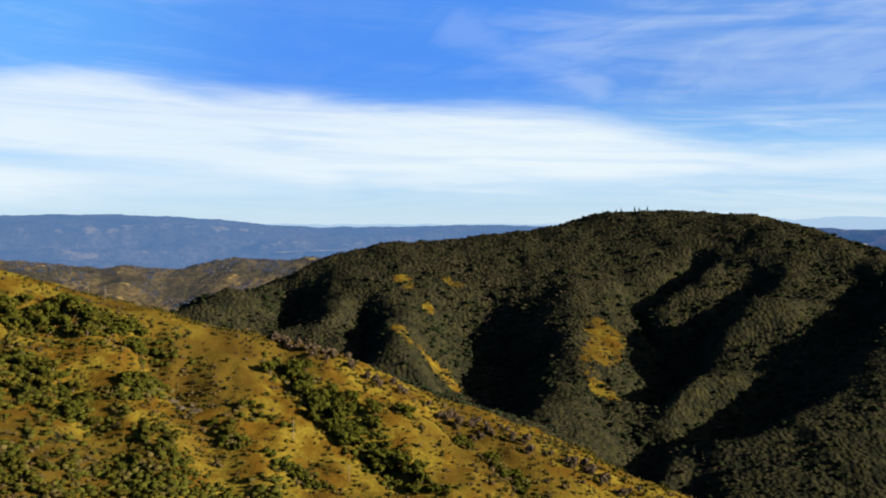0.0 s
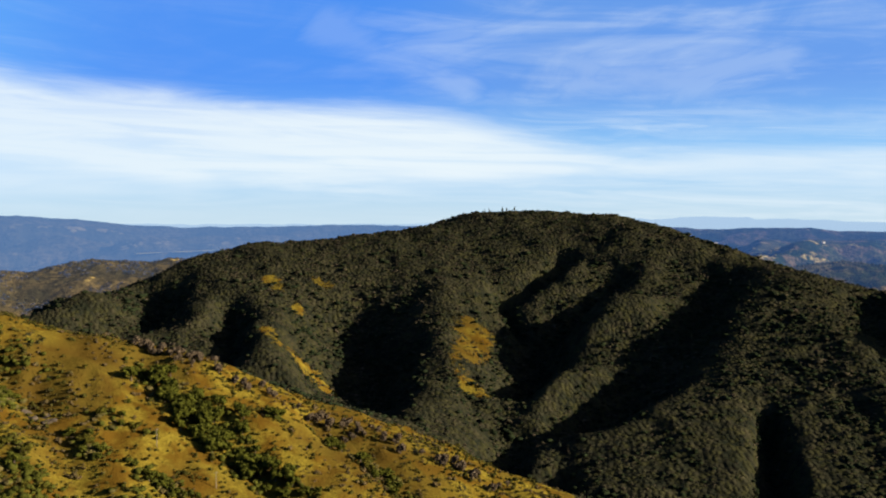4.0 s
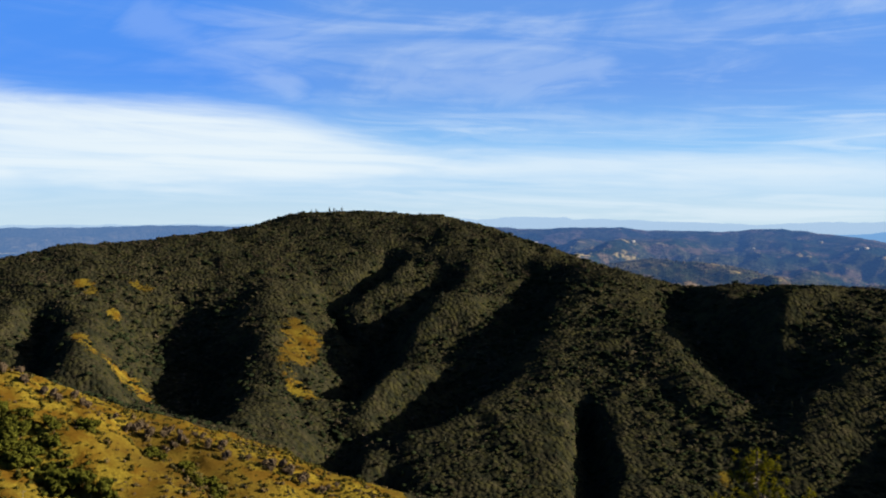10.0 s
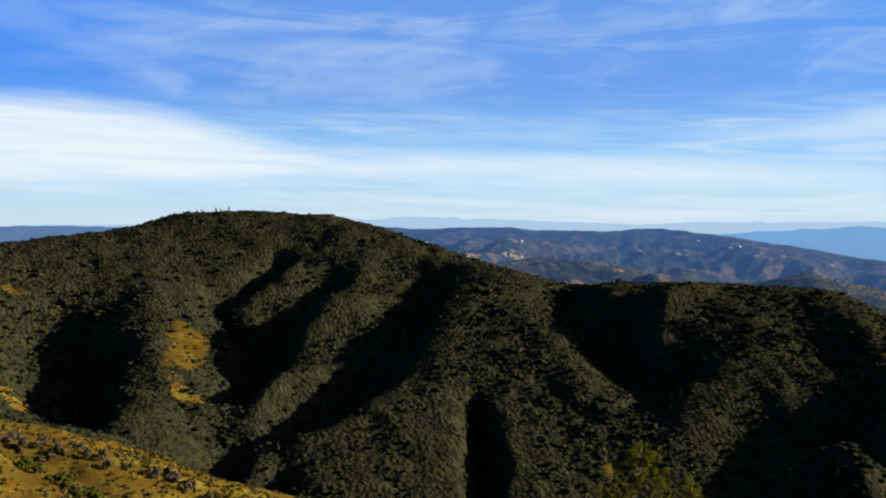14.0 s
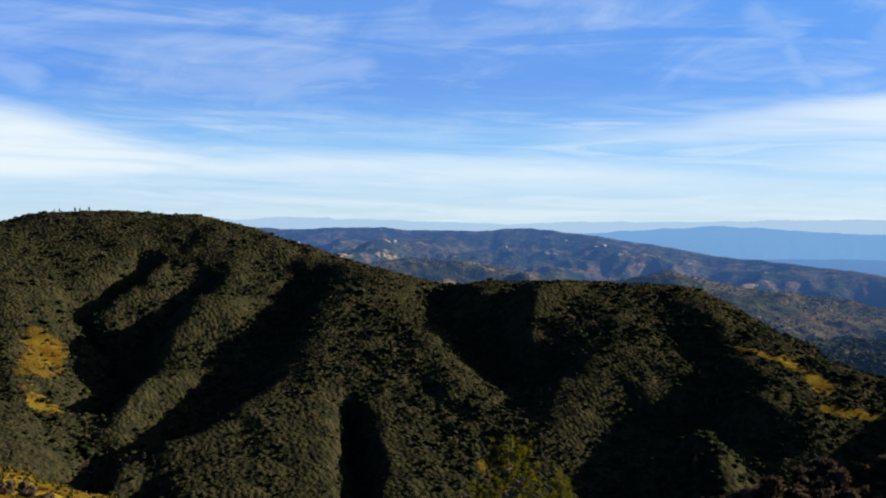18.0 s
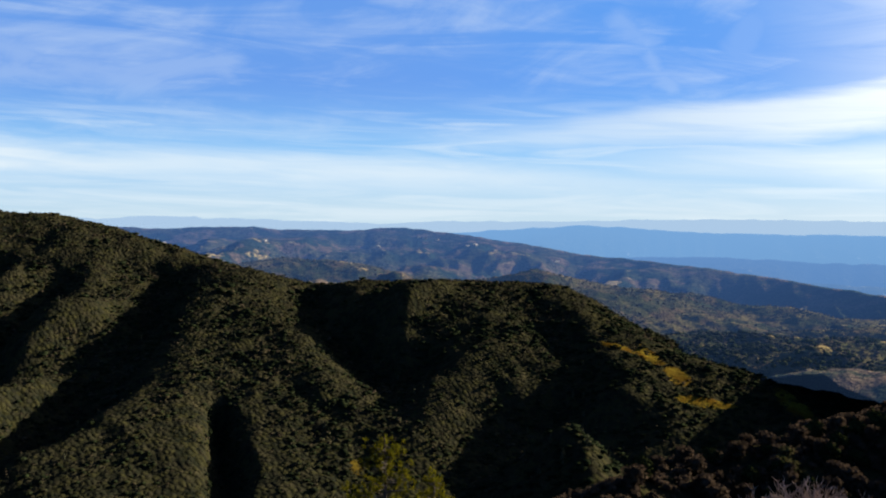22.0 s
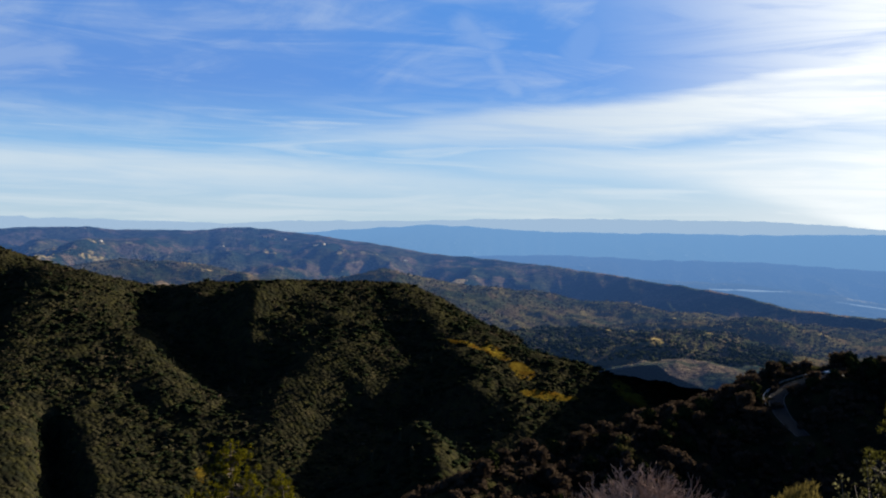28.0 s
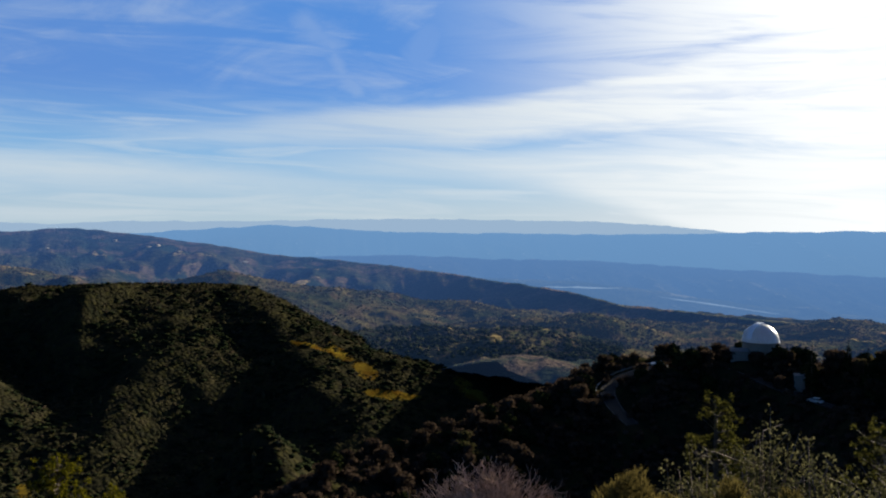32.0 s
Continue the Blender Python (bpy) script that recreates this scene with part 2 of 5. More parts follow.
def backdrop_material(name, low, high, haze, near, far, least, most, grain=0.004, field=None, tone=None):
    """Distance: woods and fields with haze painted in as a glow that grows with the way."""
    m, n = material(name)
    p = n.add("ShaderNodeNewGeometry").outputs["Position"]
    grain_a, grain_b = n.noise(p, grain, 6, 0.6), n.noise(p, grain * 9, 5, 0.7)
    color = n.mix(n.span(grain_a, 0.38, 0.62), low, high)
    color = n.mix(n.span(grain_b, 0.42, 0.62, 0.0, 0.75), color, tuple(c * 0.4 for c in low))
    color = n.mix(n.span(n.noise(p, grain * 30, 3, 0.6), 0.5, 0.68, 0.0, 0.5), color, tuple(c * 0.3 for c in low))
    if field:
        top = n.add("ShaderNodeAttribute", attribute_name="crest").outputs["Fac"]
        bare = n.math("ADD", n.math("MULTIPLY", top, 0.34), n.noise(n.vec("MULTIPLY", p, (1, 1, 2.5)), grain * 4, 4, 0.6))
        color = n.mix(n.span(bare, 0.83, 0.92), color, field)
    if tone:
        color = n.mix(n.span(n.noise(p, grain * 2.2, 4, 0.6), 0.5, 0.62, 0.0, 0.8), color, tone)
        crowns = n.noise(p, grain * 26, 3, 0.6)
        color = n.mix(n.span(crowns, 0.48, 0.6, 0.0, 0.7), color, tuple(c * 0.45 for c in low))
    rise = n.math("ADD", n.noise(p, grain * 26, 3, 0.6), n.math("MULTIPLY", grain_b, 2.0))
    d = n.add("ShaderNodeBsdfDiffuse", Color=color, Normal=n.add("ShaderNodeBump", Height=rise, Strength=0.7, Distance=0.05 / grain).outputs[0])
    # haze painted as even glow, its share growing with distance from the eye
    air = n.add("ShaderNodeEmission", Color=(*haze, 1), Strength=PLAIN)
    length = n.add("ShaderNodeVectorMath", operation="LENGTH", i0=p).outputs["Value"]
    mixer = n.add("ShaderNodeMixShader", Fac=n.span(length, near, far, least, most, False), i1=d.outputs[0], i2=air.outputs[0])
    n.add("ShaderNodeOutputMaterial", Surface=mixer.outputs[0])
    return m


GROUND = ground_material()
OAK = leaf_material("oak_leaf", (0.0056, 0.0088, 0.0062), (0.0200, 0.0255, 0.0092), (0.0300, 0.0255, 0.0150), dry_share=0.82)
CHAPARRAL = leaf_material("chaparral_leaf", (0.0094, 0.0106, 0.0082), (0.0280, 0.0270, 0.0138), (0.0400, 0.0315, 0.0215), dry_share=0.58)
SLOPE_BRUSH = leaf_material("slope_brush", (0.0210, 0.0215, 0.0055), (0.0600, 0.0520, 0.0110), (0.0640, 0.0460, 0.0220), dry_share=0.65)
GROVE = leaf_material("grove_leaf", (0.0210, 0.0245, 0.0046), (0.0580, 0.0570, 0.0095), (0.0600, 0.0480, 0.0180), dry_share=0.8)
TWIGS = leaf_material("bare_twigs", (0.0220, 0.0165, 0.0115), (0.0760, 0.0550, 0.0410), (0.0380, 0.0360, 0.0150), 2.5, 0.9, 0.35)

# ---- the lie of the land: crest lines in metres from the eye ----
CRESTS, GULLIES, FAR_CRESTS = [], [], []


def crest(slope, radius, *points, of=CRESTS):
    """A ridge line; the land falls off on both sides of it."""
    of.append((slope, radius, points))


def gully(deep, half_width, *points):
    """A ravine cut into the land."""
    GULLIES.append((deep, half_width, points))


# the main crest, from its low shoulder over the summit to the far saddle
crest(0.68, 27, (-400, 760, -150), (-275, 937, -94), (-238, 999, -77), (-165, 1074, -58), (-125, 1117, -46), (-53, 1151, -36))
crest(0.52, 70, (-53, 1151, -36), (0, 1175, -29), (112, 1201, -19), (164, 1216, -12), (246, 1258, 6), (294, 1265, 11), (347, 1243, 9), (394, 1211, 3), (432, 1161, -8), (460, 1101, -23), (495, 998, -49), (532, 919, -66))
crest(0.66, 40, (532, 919, -66), (549, 899, -69), (606, 855, -70), (654, 804, -74), (690, 777, -73), (738, 721, -76), (766, 702, -73), (780, 682, -74), (760, 621, -92))
# the spurs that run down from it
crest(0.61, 32, (-113, 1106, -46), (-122, 1077, -57), (-95, 1030, -78), (-224, 947, -95), (-289, 777, -195))
crest(0.56, 24, (24, 1236, -61), (-41, 1126, -83), (-41, 934, -100), (-29, 848, -119), (-49, 767, -157), (-2, 764, -159), (171, 677, -235))
crest(0.59, 20, (286, 1220, -34), (207, 1170, -29), (142, 986, -90), (126, 892, -124), (113, 855, -149), (86, 716, -157), (195, 698, -176))
crest(0.84, 10, (474, 1035, -29), (407, 937, -56), (346, 898, -54), (350, 845, -94), (194, 770, -131), (159, 622, -172))
crest(0.83, 64, (506, 1081, -43), (452, 884, -72), (409, 831, -105), (319, 703, -147), (238, 700, -151), (229, 635, -175), (259, 606, -217))
crest(0.30, 11, (330, 846, -140), (362, 747, -136), (310, 637, -171), (327, 581, -181), (376, 678, -223))
crest(0.55, 80, (509, 939, -104), (591, 808, -75), (571, 732, -106), (570, 642, -148), (597, 631, -149), (593, 597, -195))
crest(0.34, 38, (555, 915, -73), (586, 938, -93), (464, 808, -108), (458, 783, -116))
crest(0.45, 30, (664, 731, -70), (677, 686, -100), (637, 636, -116), (673, 578, -174))
crest(0.52, 45, (650, 751, -67), (676, 723, -118), (578, 630, -127), (628, 602, -181), (445, 653, -223), (549, 567, -222))
# the two grass-backed spurs at the far end
crest(0.75, 26, (766, 671, -69), (719, 567, -117), (679, 517, -120), (649, 470, -131), (680, 428, -156), (581, 402, -178), (633, 385, -196))
crest(0.34, 24, (694, 710, -87), (756, 578, -110), (726, 457, -132), (737, 365, -169), (744, 289, -186))
# the sunlit slope across the first valley
crest(0.40, 12, (-620, 470, 20), (-420, 530, -12), (-277, 555, -35), (-243, 559, -44), (-193, 568, -56), (-124, 567, -74), (-81, 564, -89), (-30, 559, -109), (23, 550, -127), (74, 535, -148), (115, 517, -161), (150, 500, -185))
# the camera's own mountain, and its spur out to the dome
crest(0.43, 4, (-260, -420, -60), (-60, -160, -8), (-14, -30, -2), (0, -2, -1.65))
crest(0.46, 5, (0, -2, -1.65), (60, -70, -15), (170, -66, -34), (240, -20, -41), (265, 4, -42))
NEAR_RIDGE = ((265, 4, -43), (274, 21, -43), (282, 38, -43), (283, 51, -43), (281, 61, -44), (271, 69, -44), (260, 80, -47), (247, 86, -51), (233, 91, -54), (217, 98, -56), (203, 103, -56), (184, 111, -58), (166, 112, -58), (147, 112, -58))
crest(0.55, 7, *NEAR_RIDGE)
crest(0.80, 6, (380, 310, -116), (373, 302, -114), (345, 273, -120), (317, 244, -130))
# the gullies between the spurs
gully(35, 41, (-185, 1026), (-174, 975), (-345, 858))
gully(20, 19, (-92, 981), (-79, 903), (-86, 871), (-133, 816))
gully(34, 50, (34, 976), (42, 946), (8, 779), (-25, 784))
gully(23, 15, (306, 1082), (219, 1006), (224, 956))
gully(23, 25, (363, 1028), (233, 911), (233, 874), (178, 766), (144, 609), (164, 607))
gully(38, 46, (460, 1007), (411, 923), (353, 874), (281, 786), (212, 720))
gully(3, 19, (509, 844), (437, 805), (432, 687), (429, 617))
gully(25, 10, (331, 593), (357, 659), (323, 587), (292, 513))
gully(26, 36, (575, 850), (546, 785), (535, 664), (548, 647))
gully(15, 30, (654, 773), (562, 759), (524, 683), (502, 607))
gully(14, 32, (756, 665), (693, 579), (686, 556), (632, 478), (517, 510))
gully(5, 31, (764, 617), (788, 497), (729, 478), (706, 387), (620, 308))
# shallow draws down the sunlit slope
gully(7, 15, (-104, 548), (-62, 495), (-22, 446))
gully(6, 16, (-170, 520), (-125, 450), (-95, 400))
gully(7, 20, (-240, 510), (-190, 450), (-140, 380))
gully(6, 13, (5, 538), (30, 492), (60, 450))
# brown hills beyond the valley, then the lower hills on the other side
crest(0.3, 25, (-1050, 1580, -70), (-847, 1701, -82), (-739, 1751, -94), (-661, 1781, -103), (-559, 1816, -109), (-472, 1840, -95), (-406, 1856, -85), (-268, 1881, -87), (-100, 1900, -95), of=FAR_CRESTS)
crest(0.34, 15, (-640, 1775, -102), (-600, 1640, -122), (-570, 1500, -150), of=FAR_CRESTS)
crest(0.34, 15, (-440, 1850, -92), (-410, 1700, -118), (-380, 1540, -150), of=FAR_CRESTS)
crest(0.34, 15, (-800, 1715, -92), (-760, 1580, -115), (-700, 1430, -150), of=FAR_CRESTS)
crest(0.34, 15, (-290, 1875, -90), (-300, 1740, -112), (-270, 1560, -140), of=FAR_CRESTS)
crest(0.24, 14, (932, 1111, -145), (1028, 1065, -122), (1097, 1023, -99), (1123, 994, -90), (1166, 944, -102), (1197, 870, -114), (1199, 779, -143), (1169, 675, -162), (1123, 548, -175), of=FAR_CRESTS)
crest(0.24, 14, (1294, 940, -141), (1340, 837, -135), (1360, 723, -144), (1370, 610, -151), (1353, 493, -163), (1327, 380, -178), (1272, 270, -187), of=FAR_CRESTS)
crest(0.16, 50, (829, 559, -143), (866, 520, -135), (892, 474, -133), (914, 407, -130), (912, 359, -137), (879, 303, -151), (842, 257, -162), of=FAR_CRESTS)
crest(0.24, 14, (1132, 552, -156), (1160, 517, -149), (1195, 459, -140), (1221, 385, -137), (1207, 324, -151), (1174, 249, -168), of=FAR_CRESTS)
crest(0.24, 14, (745, 1528, -99), (901, 1500, -80), (966, 1459, -79), (1011, 1392, -87), (1038, 1282, -105), (1057, 1174, -126), of=FAR_CRESTS)
crest(0.24, 14, (1442, 413, -188), (1472, 286, -178), (1442, 152, -179), (1400, 0, -186), of=FAR_CRESTS)


# the road bench on the near ridge, and the pad of the dome
ROAD = [(248, 2, -52), (256, 18, -50), (263, 32, -47.5), (271, 41, -45.2), (276, 50, -44.4), (275, 60, -44.8), (269, 69, -46), (261, 75, -48), (252, 77, -50.5), (244, 72, -54), (238, 64, -57.5)]
DOME = (284.0, 38.4, -43.0)


def lattice(ix, iy, seed):
    h = (ix.astype(np.int64) * 374761393 + iy.astype(np.int64) * 668265263 + seed * 974711) & 0x7FFFFFFF
    h = ((h ^ (h >> 13)) * 1274126177) & 0x7FFFFFFF
    return ((h ^ (h >> 16)) & 0xFFFF) / 65535.0


def smooth_noise(x, y, seed=0):
    x0, y0 = np.floor(x), np.floor(y)
    u, v = x - x0, y - y0
    u, v = u * u * (3 - 2 * u), v * v * (3 - 2 * v)
    a, b = lattice(x0, y0, seed), lattice(x0 + 1, y0, seed)
    c, d = lattice(x0, y0 + 1, seed), lattice(x0 + 1, y0 + 1, seed)
    return (a * (1 - u) + b * u) * (1 - v) + (c * (1 - u) + d * u) * v


def fractal(x, y, octaves=4, seed=0, ridged=False):
    total, size, weight = 0.0, 1.0, 0.0
    for o in range(octaves):
        n = smooth_noise(x / size + 17.3 * o, y / size - 9.1 * o, seed + o)
        total = total + size * ((1 - np.abs(2 * n - 1)) if ridged else n)
        weight, size = weight + size, size * 0.5
    return total / weight


def land(x, y, crests=CRESTS, floor=-250):
    """Height of the ground, with all crests joined into one sheet."""
    x, y = np.asarray(x, float), np.asarray(y, float)
    r = np.hypot(x, y)
    far_off = np.clip(r / 500, 0, 1)
    wx = x + (16 * (fractal(x / 90, y / 90, 3, 41) - 0.5) + 12 * (fractal(x / 31, y / 31, 2, 43) - 0.5)) * far_off
    wy = y + (16 * (fractal(x / 90, y / 90, 3, 57) - 0.5) + 12 * (fractal(x / 31, y / 31, 2, 59) - 0.5)) * far_off
    base = floor + 46 * fractal(x / 330, y / 330, 4, 5, True) * np.clip((r - 500) / 600, 0, 1) - 120 * np.clip((r - 1500) / 1500, 0, 1)
    heights = [base]
    for slope, rad, pts in crests:
        best = np.full(x.shape, -1e4)
        for (ax, ay, az), (bx, by, bz) in zip(pts, pts[1:]):
            dx, dy = bx - ax, by - ay
            s = np.clip(((wx - ax) * dx + (wy - ay) * dy) / (dx * dx + dy * dy), 0, 1)
            d = np.hypot(wx - ax - s * dx, wy - ay - s * dy)
            best = np.maximum(best, az + s * (bz - az) - slope * (np.sqrt(d * d + rad * rad) - rad))
        heights.append(best)
    k = 2.0 + 3.0 * np.clip((r - 450) / 350, 0, 1)
    stack = np.stack(heights)
    top = stack.max(0)
    z = top + k * np.log(np.exp((stack - top) / k).sum(0)) * np.clip(r / 60, 0, 1)
    if crests is CRESTS:
        for deep, wide, pts in GULLIES:
            best = np.full(x.shape, 1e4)
            for (ax, ay), (bx, by) in zip(pts, pts[1:]):
                dx, dy = bx - ax, by - ay
                s = np.clip(((wx - ax) * dx + (wy - ay) * dy) / (dx * dx + dy * dy), 0, 1)
                best = np.minimum(best, np.hypot(wx - ax - s * dx, wy - ay - s * dy))
            z = z - deep * np.exp(-((best / wide) ** 2))
    rough = np.clip((r - 25) / 500, 0, 1)
    z = z + rough * (11 * (fractal(x / 70, y / 70, 4, 23) - 0.5) + 5 * (fractal(x / 24, y / 24, 3, 31, True) - 0.6))
    near = np.full(x.shape, 1e4)
    level = np.zeros(x.shape)
    for (ax, ay, az), (bx, by, bz) in zip(ROAD, ROAD[1:]):
        dx, dy = bx - ax, by - ay
        s = np.clip(((x - ax) * dx + (y - ay) * dy) / (dx * dx + dy * dy), 0, 1)
        d = np.hypot(x - ax - s * dx, y - ay - s * dy)
        level = np.where(d < near, az + s * (bz - az), level)
        near = np.minimum(near, d)
    cut = np.clip((9.0 - near) / 5.0, 0, 1)
    d = np.hypot(x - DOME[0], y - DOME[1])
    z = z * (1 - cut) + level * cut
    cut = np.clip((15.0 - d) / 6.0, 0, 1)
    return z * (1 - cut) + DOME[2] * cut


def spot(x, y, cx, cy, lx, ly, turn=0.0):
    c, s = math.cos(radians(turn)), math.sin(radians(turn))
    u, v = ((x - cx) * c + (y - cy) * s) / lx, (-(x - cx) * s + (y - cy) * c) / ly
    return np.exp(-(u * u + v * v) ** 2)


def grassy(x, y):
    """Share of open dry grass, 0 to 1."""
    x, y = np.asarray(x, float), np.asarray(y, float)
    r = np.hypot(x, y)
    n = fractal(x / 60, y / 60, 4, 77)
    g = 0.0 * x
    slope_here = (y > 330) & (y < 600) & (x < 170) & (x > -420)
    g = np.where(slope_here, np.maximum(0.70, 0.85 + 0.9 * (n - 0.5)), g)
    ragged = 0.8 * (fractal(x / 14, y / 14, 3, 52) - 0.5)
    for cx, cy, lx, ly, turn in ((-44, 1027, 19, 10, 107), (11, 1040, 14, 6, 156), (-18, 988, 10, 7, 97), (-41, 889, 23, 9, 106), (-1, 876, 25, 19, 126), (167, 927, 23, 18, 162), (156, 882, 41, 16, 62), (148, 809, 24, 10, 114)):
        g = np.maximum(g, (0.74 + ragged) * spot(x, y, cx, cy, lx * 1.2, ly * 1.3, turn))
    for cx, cy, lx, ly, turn in ((717, 486, 21, 12, 61), (699, 444, 20, 13, -141), (664, 407, 13, 9, 129), (682, 391, 19, 7, 133), (737, 352, 25, 13, 53), (709, 519, 18, 8, 87), (408, 538, 9, 6, 51)):
        g = np.maximum(g, (0.85 + ragged) * spot(x, y, cx, cy, lx * 1.3, ly * 0.95, turn))
    far = ((x < -150) & (y > 1300)) | ((x > 780) & (r > 980))
    g = np.where(far, np.maximum(g, np.clip((fractal(x / 110, y / 110, 4, 91) - 0.47) * 3.2, 0, 0.8)), g)
    return g


def part(name, bm, mat, parent=None, label=""):
    me = bpy.data.meshes.new(name)
    bm.to_mesh(me)
    bm.free()
    me.materials.append(mat)
    ob = new(name, me)
    ob.parent = parent
    return tagged(ob, label)


def array_mesh(name, verts, faces, mat):
    """A mesh from arrays: verts (n, 3), faces (m, 3 or 4)."""
    me = bpy.data.meshes.new(name)
    verts, faces = np.asarray(verts, np.float32), np.asarray(faces, np.int32)
    m, c = faces.shape
    me.vertices.add(len(verts))
    me.vertices.foreach_set("co", verts.ravel())
    me.loops.add(m * c)
    me.loops.foreach_set("vertex_index", faces.ravel())
    me.polygons.add(m)
    me.polygons.foreach_set("loop_start", np.arange(0, m * c, c, dtype=np.int32))
    me.materials.append(mat)
    me.update(calc_edges=True)
    return me


def grid_faces(rows, cols, closed=False):
    i, j = np.meshgrid(np.arange(rows - 1), np.arange(cols if closed else cols - 1), indexing="ij")
    k = (j + 1) % cols
    return np.stack([i * cols + j, i * cols + k, (i + 1) * cols + k, (i + 1) * cols + j], -1).reshape(-1, 4)[:, ::-1]


# ---- ground: one sheet to the horizon ----
ring = np.concatenate([[0.005, 0.8, 1.6, 2.4], np.geomspace(3.2, 120, 45), np.linspace(122, 330, 110), np.linspace(334, 1320, 200), np.linspace(1340, 2100, 30), np.geomspace(2150, 4900, 24)])
bear = np.radians(np.concatenate([np.arange(-32, 96, 0.25), np.arange(96, 328, 2.0)]))
RR, BB = np.meshgrid(ring, bear, indexing="ij")
GX, GY = RR * np.sin(BB), RR * np.cos(BB)
GX[0], GY[0] = 0.31, 0.23
GZ = land(GX, GY)
verts = np.stack([GX, GY, GZ], -1).reshape(-1, 3)
faces = grid_faces(len(ring), len(bear), True)[:, ::-1]
verts = np.vstack([verts, [[0, 0, -1.66]]])
me = array_mesh("ground", verts, faces[:, ::-1], GROUND)
attr = me.attributes.new("grass", "FLOAT", "POINT")
attr.data.foreach_set("value", np.append(grassy(GX, GY).ravel(), 0.0).astype(np.float32))
me.shade_smooth()
ground = tagged(new("ground", me), "steep hills of dry golden grass and dark brush", "ground", kind="structure")


# ---- distance ----
SURFACE = {}


def on_surface(name, bearing, height):
    """The place on a far range at a bearing and a height in degrees."""
    b, X, Y, Z = SURFACE[name]
    j = int(np.argmin(np.abs(b - bearing)))
    e = np.degrees(np.arctan2(Z[:, j], np.hypot(X[:, j], Y[:, j])))
    i = int(np.argmax(e >= height))
    return float(X[i, j]), float(Y[i, j]), float(Z[i, j])


def mark_crests(me, Z, extra=0):
    """How far each place stands above the land beside it, 0 to 1."""
    mean = 0
    for a, b in ((5, 0), (-5, 0), (0, 5), (0, -5)):
        pad = np.pad(Z, 5, mode="edge")
        mean = mean + pad[5 + a:5 + a + Z.shape[0], 5 + b:5 + b + Z.shape[1]] / 4
    rise = Z - mean
    top = np.clip(rise / (2.2 * rise.std() + 1e-6), 0, 1)
    attr = me.attributes.new("crest", "FLOAT", "POINT")
    attr.data.foreach_set("value", np.append(top.ravel(), np.zeros(extra)).astype(np.float32))


def backdrop(name, crest, depth, drop, relief, wave, mat, label, seed=0):
    """A far range: crest points of bearing, height in degrees and distance; depth: share of the way that its flank takes; drop: degrees to its foot."""
    cb, ce, cd = (np.array(v, float) for v in zip(*crest))
    b = np.arange(cb[0], cb[-1], 0.13)
    e, d = np.interp(b, cb, ce), np.interp(b, cb, cd)
    e = e + (fractal(b / 0.9 + seed, 0 * b, 4, seed) - 0.5) * 0.16
    v = np.linspace(0, 1, 90 if depth > 0.25 else 14)
    V, B = np.meshgrid(v, b, indexing="ij")
    E, D = e[None] + 0 * V, d[None] + 0 * V
    R = D * (1 - depth * (1 - V))
    X, Y = R * np.sin(np.radians(B)), R * np.cos(np.radians(B))
    low, high = R * np.tan(np.radians(E - drop)), D * np.tan(np.radians(E))
    # crests run down towards the valley, longer than they are wide
    P, Q = (X * 0.85 + Y * 0.53) / wave, (Y * 0.85 - X * 0.53) / wave
    folds = 1.25 * (fractal(P * 0.55, Q * 1.3, 3, seed + 3) - 0.5) + 0.35 * (fractal(P * 1.6, Q * 3.4, 3, seed + 5, True) - 0.6) + 0.6 * (fractal(P * 0.3, Q * 0.5, 2, seed + 9) - 0.5)
    Z = low * (1 - V) + high * V + relief * folds * np.clip((1 - V) * 4, 0, 1) * (0.5 + 0.5 * V)
    lid = R * np.tan(np.radians(E - 0.9 * np.sqrt(1 - V)))
    Z = np.minimum(Z, lid) - 12 * np.log1p(np.exp(-np.abs(Z - lid) / 12)) * np.clip((1 - V) * 4, 0, 1)
    SURFACE[name] = (b, X, Y, Z)
    back = np.stack([X[-1] * 1.02, Y[-1] * 1.02, Z[-1] - 160], -1)
    vs = np.vstack([np.stack([X, Y, Z], -1).reshape(-1, 3), back])
    me = array_mesh(name, vs, grid_faces(len(v) + 1, len(b)), mat)
    mark_crests(me, Z, len(b))
    me.shade_smooth()
    return tagged(new(name, me), label, "hills", kind="structure")


def far_land(x, y):
    return land(x, y, FAR_CRESTS, -205) + 18 * (fractal(x / 150, y / 150, 3, 83, True) - 0.68) + 6 * (fractal(x / 75, y / 75, 2, 87, True) - 0.66) + 3 * (fractal(x / 13, y / 13, 3, 47) - 0.5)


def rolling(name, b0, b1, r0, r1, mat, label):
    """Hills of the middle distance, on the same lie of the land."""
    b, r = np.radians(np.arange(b0, b1, 0.14)), np.linspace(r0, r1, 140)
    R, B = np.meshgrid(r, b, indexing="ij")
    X, Y = R * np.sin(B), R * np.cos(B)
    Z = far_land(X, Y)
    Z -= 14 * np.clip((r0 + 60 - R) / 60, 0, 1)
    SURFACE[name] = (np.degrees(b), X, Y, Z)
    me = array_mesh(name, np.stack([X, Y, Z], -1).reshape(-1, 3), grid_faces(len(r), len(b)), mat)
    mark_crests(me, Z)
    me.shade_smooth()
    return tagged(new(name, me), label, "hills", kind="structure")


